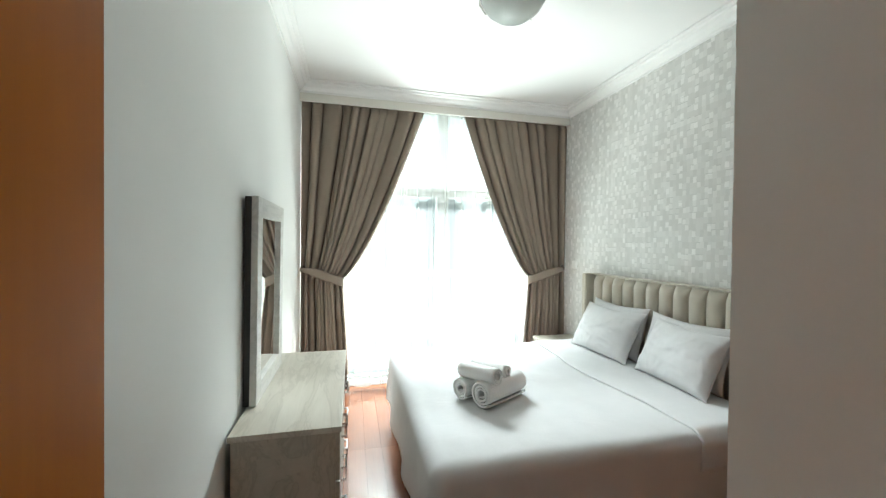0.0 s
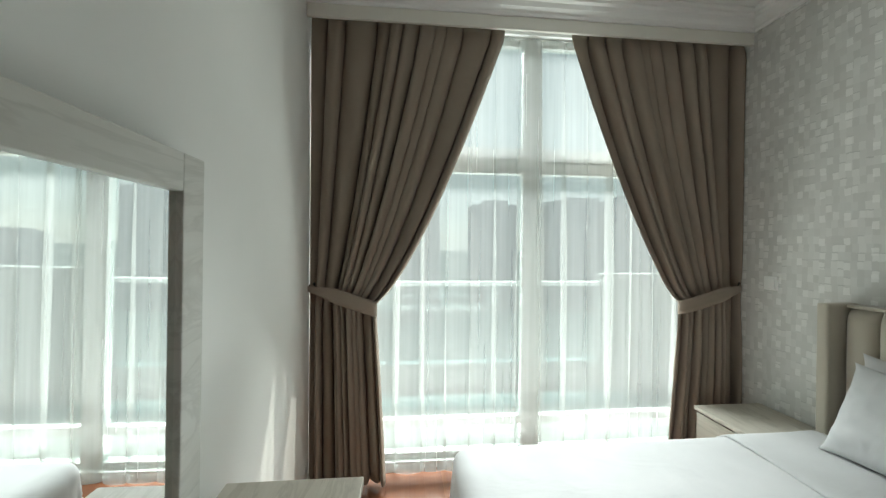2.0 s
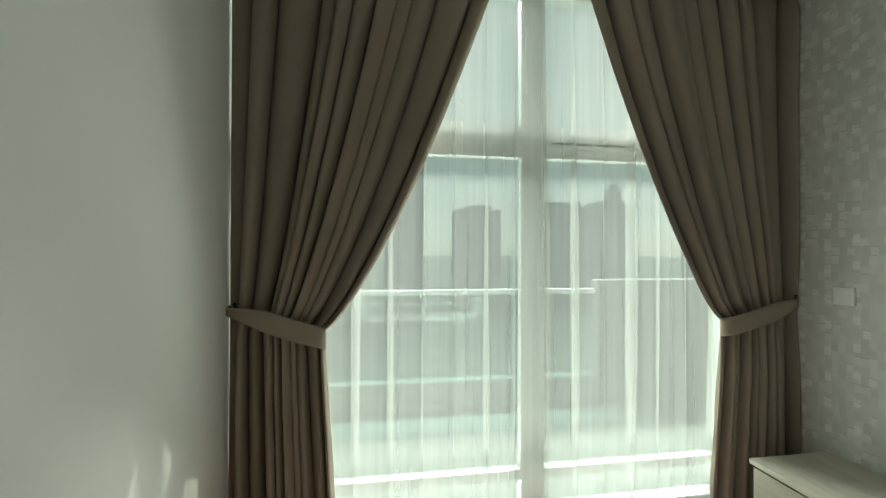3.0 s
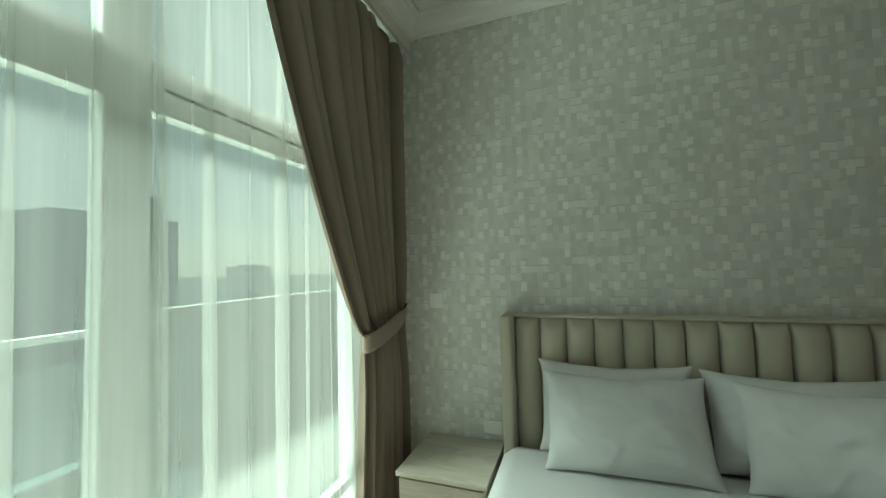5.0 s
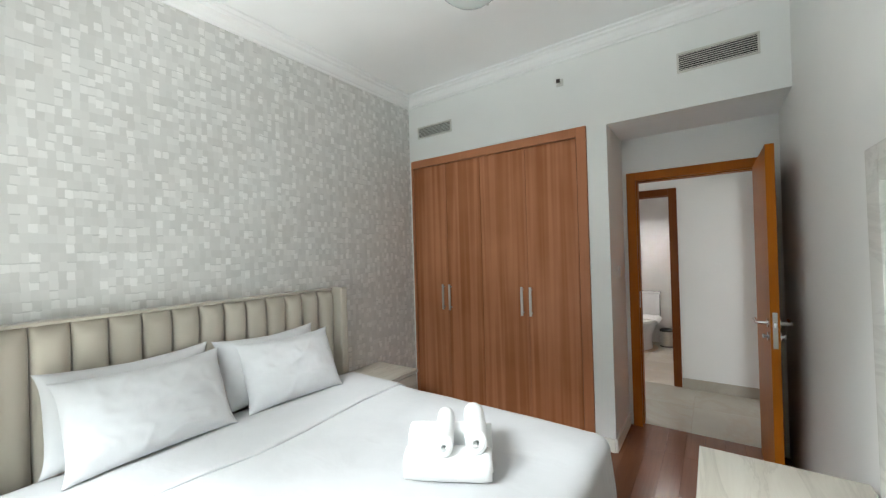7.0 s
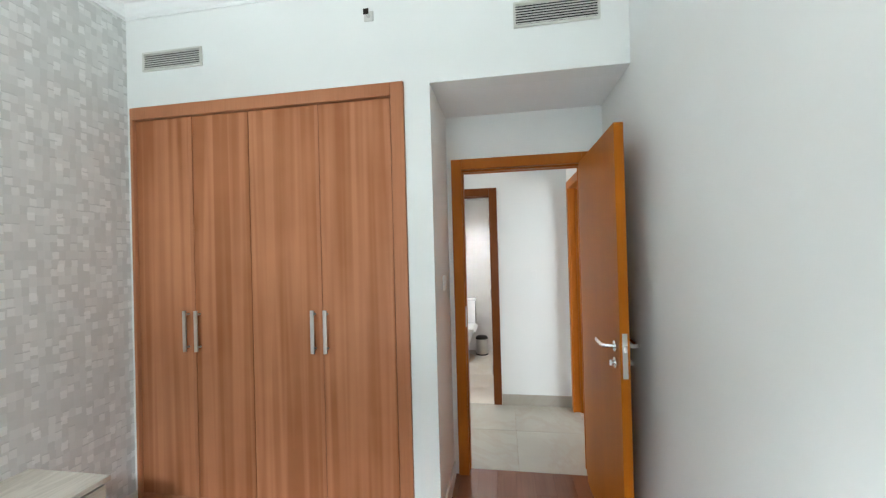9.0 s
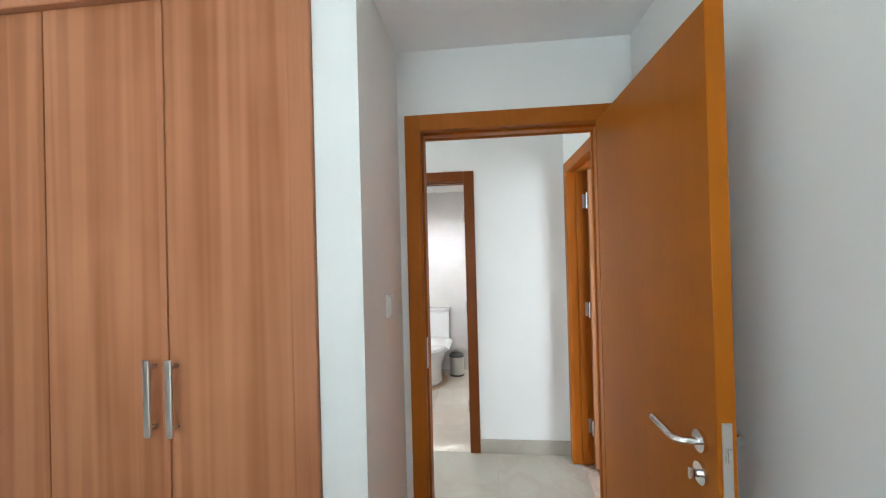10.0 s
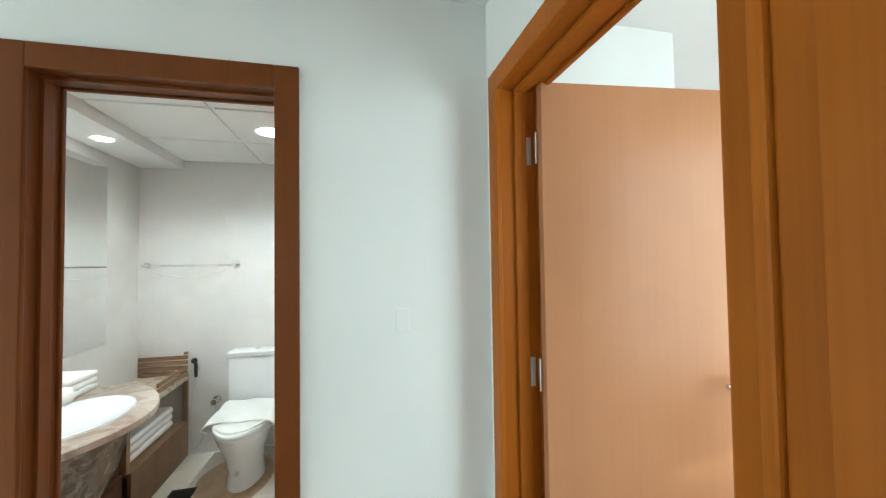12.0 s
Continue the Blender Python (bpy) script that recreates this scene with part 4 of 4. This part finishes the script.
# pillows
def pillow(at, lean, yaw, w, h, t, seed, label):
    rnd = random.Random(seed)
    o = rnd.uniform(0, 50)
    th = thing("pillow", at, label, "pillow", "four bed pillows")
    m = pose(*at, 0, 0, 0) @ Matrix.Rotation(radians(yaw), 4, "Z") @ Matrix.Rotation(radians(lean), 4, "Y")
    bm = bmesh.new()
    n = 56
    for side in (1, -1):
        g = []
        for i in range(n + 1):
            row = []
            for j in range(n + 1):
                u, v = -1 + 2 * i / n, -1 + 2 * j / n
                e = (max(0, 1 - abs(u) ** 2.6) ** 0.55) * (max(0, 1 - abs(v) ** 2.6) ** 0.55)
                pinch = 1 - 0.06 * (1 - abs(u) ** 4) * abs(v) ** 3 * 1.0
                pinch2 = 1 - 0.075 * (1 - abs(v) ** 4) * abs(u) ** 3
                wr = 0.010 * noise.noise((u * 2.6 + o, v * 2.6, side)) + 0.0045 * e * noise.noise((u * 6 + o, v * 4 - o, 4)) - 0.005 * e * max(0, 0.25 - abs(noise.noise((u * 1.5 + v * 2.2 + o, u * 2.6 - v * 1.1, o + side)))) * 4
                droop = -0.02 * (1 - abs(u)) * (v > 0) * v
                row.append(bm.verts.new(m @ Vector((side * t / 2 * e * -1 + wr * min(1, e * 3), u * w / 2 * pinch2, h / 2 * (1 + v * pinch) + droop))))
            g.append(row)
        for i in range(n):
            for j in range(n):
                bm.faces.new((g[i][j], g[i + 1][j], g[i + 1][j + 1], g[i][j + 1]))
    bmesh.ops.remove_doubles(bm, verts=bm.verts[:], dist=0.002)
    bmesh.ops.recalc_face_normals(bm, faces=bm.faces[:])
    part("case", bm, LINEN, th, smooth=True)


PZ = BT + 0.012
pillow((2.71, 2.43, PZ), 15, 0, 0.70, 0.44, 0.15, 1, "white pillow leaning upright against the headboard")
pillow((2.71, 1.72, PZ), 15, 0, 0.68, 0.43, 0.15, 2, "white pillow leaning upright against the headboard")
pillow((2.55, 2.39, PZ), 27, 2, 0.70, 0.44, 0.18, 3, "plump white pillow leaning on another pillow")
pillow((2.56, 1.655, PZ), 27, -4, 0.64, 0.43, 0.18, 4, "plump white pillow leaning on another pillow")



# rolled towels on the bed
def roll(a, b, r, label):
    a, b = Vector(a), Vector(b)
    t = thing("rolled_towel", (a + b) / 2 - Vector((0, 0, r)), label, "towel", "rolled towels on the bed")
    d = (b - a).normalized()
    s = d.cross(Vector((0, 0, 1))).normalized()
    up = s.cross(d)

    def spiral(u, v):
        turn = 3.2 * math.tau * u
        rr = r * (0.16 + 0.84 * u) * (1 + 0.02 * math.sin(3 * turn))
        off = 0.010 * math.sin(turn * 0.7) * (1 - u)
        p = a + d * ((b - a).length * v + (off if v in (0.0, 1.0) else 0))
        q = 1 - 0.10 * abs(2 * v - 1) ** 8
        lump = 1 + 0.05 * noise.noise((u * 3, v * 5, r * 40))
        return p + rr * q * lump * (math.cos(turn - 2.0) * s + math.sin(turn - 2.0) * up)

    thicken(part("roll", sheet(spiral, 130, 14), TERRY, t, smooth=True), 0.011, -1)


TZ = BT + 0.008
roll((1.235, 1.590, TZ + 0.073), (1.545, 1.765, TZ + 0.073), 0.073, "large white rolled bath towel on the bed")
roll((1.155, 1.735, TZ + 0.060), (1.455, 1.905, TZ + 0.060), 0.060, "white rolled bath towel on the bed")
roll((1.331, 1.580, TZ + 0.172), (1.185, 1.800, TZ + 0.160), 0.042, "small white rolled towel on top of others")
roll((1.426, 1.660, TZ + 0.166), (1.285, 1.880, TZ + 0.152), 0.033, "small white rolled towel on top of others")



# ---- nightstands ----
def nightstand(y0, y1, label):
    t = thing("nightstand", (2.75, (y0 + y1) / 2, 0), label, "nightstand", "pair of nightstands")
    a, b = 2.515, 2.985
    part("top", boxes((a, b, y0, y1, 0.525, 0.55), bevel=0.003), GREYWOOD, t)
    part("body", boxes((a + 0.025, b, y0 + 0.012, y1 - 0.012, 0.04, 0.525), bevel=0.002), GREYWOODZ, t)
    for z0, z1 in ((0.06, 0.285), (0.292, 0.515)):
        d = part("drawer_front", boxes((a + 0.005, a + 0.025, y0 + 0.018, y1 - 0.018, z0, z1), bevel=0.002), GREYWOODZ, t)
        yc, zc = (y0 + y1) / 2, (z0 + z1) / 2
        part("handle", tube([(a + 0.006, yc - 0.05, zc), (a - 0.018, yc - 0.05, zc), (a - 0.018, yc + 0.05, zc), (a + 0.006, yc + 0.05, zc)], 0.005, 8), CHROME, d, "chrome bar handle")
    for ly in (y0 + 0.05, y1 - 0.05):
        for lx in (a + 0.06, b - 0.05):
            part("foot", tube([(lx, ly, 0), (lx, ly, 0.042)], 0.018, 12), BLACK, t)


nightstand(3.0, 3.47, "pale grey wood-grain nightstand by the curtain")
nightstand(0.545, 1.03, "pale grey wood-grain nightstand by the wardrobe")

# ---- dresser ----
ds = thing("dresser", (0.25, 1.89, 0), "pale grey wood-grain dresser with square chrome pulls", "dresser")
DY0, DY1, DT = 1.277, 2.505, 0.771
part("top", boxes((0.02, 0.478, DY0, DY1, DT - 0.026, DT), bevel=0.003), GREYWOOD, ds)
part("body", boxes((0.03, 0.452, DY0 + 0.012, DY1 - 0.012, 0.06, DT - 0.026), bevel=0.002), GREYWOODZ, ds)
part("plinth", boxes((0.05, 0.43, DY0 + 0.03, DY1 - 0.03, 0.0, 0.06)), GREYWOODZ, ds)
for k in range(2):
    y0 = DY0 + 0.02 + k * (DY1 - DY0 - 0.04) / 2
    y1 = y0 + (DY1 - DY0 - 0.04) / 2
    for j in range(3):
        z0 = 0.075 + j * 0.222
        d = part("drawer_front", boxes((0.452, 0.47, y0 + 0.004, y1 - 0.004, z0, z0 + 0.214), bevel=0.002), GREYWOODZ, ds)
        yc, zc = (y0 + y1) / 2, z0 + 0.107
        pl = part("pull", boxes((0.490, 0.498, yc - 0.06, yc + 0.06, zc + 0.028, zc + 0.038), (0.490, 0.498, yc - 0.06, yc + 0.06, zc - 0.038, zc - 0.028), (0.490, 0.498, yc - 0.06, yc - 0.05, zc - 0.028, zc + 0.028), (0.490, 0.498, yc + 0.05, yc + 0.06, zc - 0.028, zc + 0.028), (0.468, 0.491, yc - 0.058, yc - 0.05, zc + 0.028, zc + 0.037), (0.468, 0.491, yc + 0.05, yc + 0.058, zc + 0.028, zc + 0.037), (0.468, 0.491, yc - 0.058, yc - 0.05, zc - 0.037, zc - 0.028), (0.468, 0.491, yc + 0.05, yc + 0.058, zc - 0.037, zc - 0.028)), CHROME, d, "square chrome frame pull")

# ---- leaning mirror on the dresser ----
ml = radians(0.5)
mm = Matrix.Translation((0.034, 1.905, DT + 0.001)) @ Matrix.Rotation(ml, 4, "Y")
mi = thing("dresser_mirror", (0.05, 1.905, DT), "white-washed framed mirror standing on the dresser", "mirror")
hw, mh, fw = 0.342, 1.032, 0.095
for nm, b in (("frame_stile", (0, 0.032, -hw, -hw + fw, 0, mh)), ("frame_stile", (0, 0.032, hw - fw, hw, 0, mh)), ("frame_rail", (0, 0.032, -hw + fw, hw - fw, 0, fw)), ("frame_rail", (0, 0.032, -hw + fw, hw - fw, mh - fw, mh))):
    part(nm, placed(boxes(b, bevel=0.004), mm), WHITEWOOD, mi)
part("glass", placed(boxes((0.008, 0.014, -hw + fw, hw - fw, fw, mh - fw)), mm), MIRROR, mi)
part("backing", placed(boxes((-0.030, -0.0005, -hw + 0.003, hw - 0.003, 0.003, mh - 0.003)), mm), BLACK, mi)


# ---- vents, sensor, switches, sockets ----
def vent(name, xa, xb, za, zb, n, dark, label):
    t = thing(name, ((xa + xb) / 2, 0.0, (za + zb) / 2), label, "vent", "ceiling-height air vents")
    # dark sheet on the wall face stands for the shade inside the duct
    part("backing", boxes((xa + 0.01, xb - 0.01, 0.0005, 0.003, za + 0.01, zb - 0.01)), dark, t)
    for b in ((xa, xb, 0.0, 0.014, za, za + 0.012), (xa, xb, 0.0, 0.014, zb - 0.012, zb), (xa, xa + 0.012, 0.0, 0.014, za + 0.012, zb - 0.012), (xb - 0.012, xb, 0.0, 0.014, za + 0.012, zb - 0.012)):
        part("frame", boxes(b, bevel=0.002), VENT, t)
    pitch = (zb - za - 0.024) / n
    for k in range(n):
        z = za + 0.012 + pitch * (k + 0.5)
        part("slat", placed(boxes((xa + 0.012, xb - 0.012, -0.004, 0.004, -0.0022, 0.0022)), Matrix.Translation((0, 0.009, z)) @ Matrix.Rotation(radians(-18), 4, "X")), VENT, t)
    return t


vent("air_vent", 0.14, 0.58, 2.733, 2.868, 8, DARKVOID, "cream slatted return-air grille over the alcove")
vent("air_vent", 2.455, 2.872, 2.732, 2.85, 7, Mat("duct_shade_grey", (0.12, 0.12, 0.11), 0.7).m, "cream slatted supply vent over the wardrobe")
sn = thing("sprinkler", (1.385, 0.0, 2.90), "small square chrome sidewall sprinkler", "sprinkler")
part("plate", boxes((1.357, 1.413, 0.0, 0.006, 2.872, 2.928), bevel=0.002), STEEL, sn)
part("head", tube([(1.385, 0.005, 2.90), (1.385, 0.05, 2.90)], 0.012, 12), CHROME, sn)
part("deflector", boxes((1.370, 1.400, 0.048, 0.052, 2.885, 2.915)), BLACKMETAL, sn)


def switch(name, at, axis, sign, w, h, label):
    t = thing(name, at, label, "switch")
    x, y, z = at

    def slab(w0, w1, d0, d1, h0, h1, bev):
        a, b = sorted((sign * d0, sign * d1))
        return boxes((x + a, x + b, y + w0, y + w1, z + h0, z + h1), bevel=bev)

    part("plate", slab(-w / 2, w / 2, 0, 0.012, -h / 2, h / 2, 0.003), PLASTIC, t)
    part("rocker", placed(slab(-w / 2 + 0.012, w / 2 - 0.012, 0.010, 0.017, -h / 2 + 0.012, h / 2 - 0.012, 0.002), Matrix.Identity(4)), PLASTIC, t)
    return t


switch("light_switch", (W, 3.405, 1.36), "x", -1, 0.09, 0.09, "white square rocker switch on wallpaper")
switch("light_switch", (1.045, -0.32, 1.355), "x", -1, 0.092, 0.092, "white square rocker switch in the door alcove")
for sy in (3.07, 0.99):
    switch("socket", (W, sy, 0.62), "x", -1, 0.11, 0.075, "white wall socket above the nightstand")

# ---- ceiling lamp ----
cl = thing("ceiling_lamp", (1.345, 1.46, H), "frosted glass bowl ceiling lamp with metal clips", "ceiling lamp")
part("canopy", lathe([(0, 0), (0.07, 0), (0.07, -0.02), (0.02, -0.03), (0.02, -0.2), (0, -0.2)], (1.345, 1.46, H), 28), STEEL, cl, smooth=True)
thicken(part("bowl", lathe([(0.0, -0.385), (0.05, -0.381), (0.10, -0.362), (0.145, -0.325), (0.172, -0.275), (0.18, -0.225)], (1.345, 1.46, H), 40), FROST, cl, smooth=True), 0.005)
for k in range(3):
    a = math.radians(25 + 120 * k)
    dx, dy = math.cos(a), math.sin(a)
    part("clip", tube([(1.345 + dx * 0.02, 1.46 + dy * 0.02, H - 0.19), (1.345 + dx * 0.186, 1.46 + dy * 0.186, H - 0.215), (1.345 + dx * 0.186, 1.46 + dy * 0.186, H - 0.27), (1.345 + dx * 0.150, 1.46 + dy * 0.150, H - 0.33)], 0.005, 8), STEEL, cl, smooth=True)

# ---- outside: terrace, podium, city with haze mixed into its colours ----
HAZE = paint("sunlit_concrete", (0.24, 0.24, 0.23), 0.8)
structure("terrace", boxes((-30, 30, 4.08, 7.7, -1.0, -0.8)), HAZE, "pale concrete terrace outside the window", "terrace")
structure("terrace_kerb", boxes((-30, 4.0, 7.38, 7.6, -0.8, -0.36), bevel=0.02), HAZE, "white kerb under the terrace balustrade", "parapet")
structure("terrace_parapet", boxes((4.0, 30, 7.38, 7.6, -0.8, 1.14), bevel=0.02), HAZE, "pale solid parapet at the terrace's end", "parapet")
bal = thing("balustrade", (-4.0, 7.48, -0.36), "glass terrace balustrade with white top rail", "balustrade")
part("top_rail", boxes((-16.0, 4.0, 7.44, 7.54, 0.92, 1.0), bevel=0.01), ALU, bal, "white metal rail")
for k in range(15):
    bx = 3.96 - 1.4 * k
    part("pane", boxes((bx - 1.395, bx, 7.484, 7.496, -0.365, 0.925)), PARAPETGLASS, bal)
structure("podium_roof", boxes((5, 90, 12.0, 60.0, -9.0, -8.8)), HAZE, "pale flat podium roof below", "roof")


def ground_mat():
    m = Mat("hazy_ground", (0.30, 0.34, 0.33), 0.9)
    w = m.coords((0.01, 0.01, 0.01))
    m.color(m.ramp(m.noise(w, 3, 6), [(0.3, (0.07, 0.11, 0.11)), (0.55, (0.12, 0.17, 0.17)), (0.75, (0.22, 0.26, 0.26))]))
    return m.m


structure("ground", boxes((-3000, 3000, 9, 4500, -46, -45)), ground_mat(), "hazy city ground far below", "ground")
# distance haze is part of both tower colours
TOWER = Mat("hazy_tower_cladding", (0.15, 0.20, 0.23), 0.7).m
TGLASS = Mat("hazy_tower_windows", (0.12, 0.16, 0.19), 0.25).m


def tower(az, dist, width, top, depth, label, cols=6):
    a = radians(az)
    cx, cy = 0.6 + dist * math.sin(a), 1.5 + dist * math.cos(a)
    t = thing("tower", (cx, cy, -45), label, "building", "far towers")
    x0, x1, y0, y1 = cx - width / 2, cx + width / 2, cy - depth / 2, cy + depth / 2
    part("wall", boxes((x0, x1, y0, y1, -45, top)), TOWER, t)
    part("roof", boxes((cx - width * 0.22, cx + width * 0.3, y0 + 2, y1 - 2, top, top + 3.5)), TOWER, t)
    rows = int((top + 45) / 7)
    for c in range(cols):
        wx = width / cols
        bm = boxes(*[(x0 + c * wx + wx * 0.2, x0 + (c + 1) * wx - wx * 0.2, y0 - 0.15, y0 + 0.05, -43 + 7 * r, -39 + 7 * r) for r in range(rows)])
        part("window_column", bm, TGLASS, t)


tower(13.0, 300, 34, 34, 25, "hazy blue-grey residential tower in the distance")
tower(24.6, 320, 52, 37, 30, "broad hazy blue-grey slab tower in the distance", 9)
tower(31.0, 330, 36, 38, 30, "hazy blue-grey tower in the distance")
tower(32.3, 332, 9, 52, 9, "narrow hazy tower with a tapered top in the distance", 2)
tower(2.0, 250, 25, 76, 26, "tall hazy tower in the distance", 5)
tower(-14, 420, 60, 22, 30, "hazy low block in the distance", 8)
tower(43, 700, 60, 9, 30, "hazy low block in the distance", 8)
tower(-32, 350, 40, 40, 30, "hazy tower in the distance")

# ---- floors: planks and marble tiles, one by one ----
fl = structure("floor", boxes((-0.12, W + 0.12, -0.62, N + 0.1, -0.08, -0.012)), DARKWOOD, "reddish-brown varnished plank floor of the bedroom", "floor")
rnd = random.Random(5)
PLANKS = {}


def plank_mesh(length, width):
    key = (length, width)
    if key not in PLANKS:
        bm = boxes((0.0002, width - 0.0002, 0.0002, length - 0.0002, -0.012, 0.0), bevel=0.0006, seg=1)
        me = bpy.data.meshes.new("plank")
        bm.to_mesh(me)
        bm.free()
        me.materials.append(PLANK)
        PLANKS[key] = me
    return PLANKS[key]


pw = 0.125
for i in range(24):
    x = i * pw
    y_end = -0.645 if x < 1.04 else 0.0
    y = N
    first = True
    while y > y_end + 0.02:
        ln = rnd.choice((0.45, 0.65)) if first else 0.9
        ln = round(min(ln, y - y_end), 3)
        y -= ln
        o = new("plank", plank_mesh(ln, pw))
        o.parent = fl
        o.location = (x, y, 0)
        first = False

hf = structure("floor_hall", boxes((-0.1, 4.1, HY, -0.65, -0.08, -0.008)), GRANITE, "polished cream marble hall floor", "floor")
bf = structure("floor_bath", boxes((0.2, BX + 0.1, BY, HY, -0.08, -0.008)), GRANITE, "pale stone bathroom floor", "floor")


def tiles(parent, xa, xb, ya, yb, s, material):
    y = yb
    while y > ya + 0.01:
        y1 = max(ya, y - s)
        x = xa
        while x < xb - 0.01:
            x1 = min(xb, x + s)
            o = part("tile", boxes((0.001, x1 - x - 0.001, 0.001, y - y1 - 0.001, -0.008, 0), bevel=0.001, seg=1), material, parent)
            o.matrix_parent_inverse = Matrix.Identity(4)
            o.location = (x, y1, 0)
            x = x1
        y = y1


tiles(hf, 0.0, 4.1, HY, -0.645, 0.6, HALLTILE)
tiles(bf, 0.3, BX, BY, HY, 0.45, BATHTILE)
# unseen far end of the hall, left open for the added lamp
structure("wall_hall_end", boxes((4.0, 4.1, HY, -0.72, 2.3, 2.5)), WHITE, "plain wall over the hall's far opening")
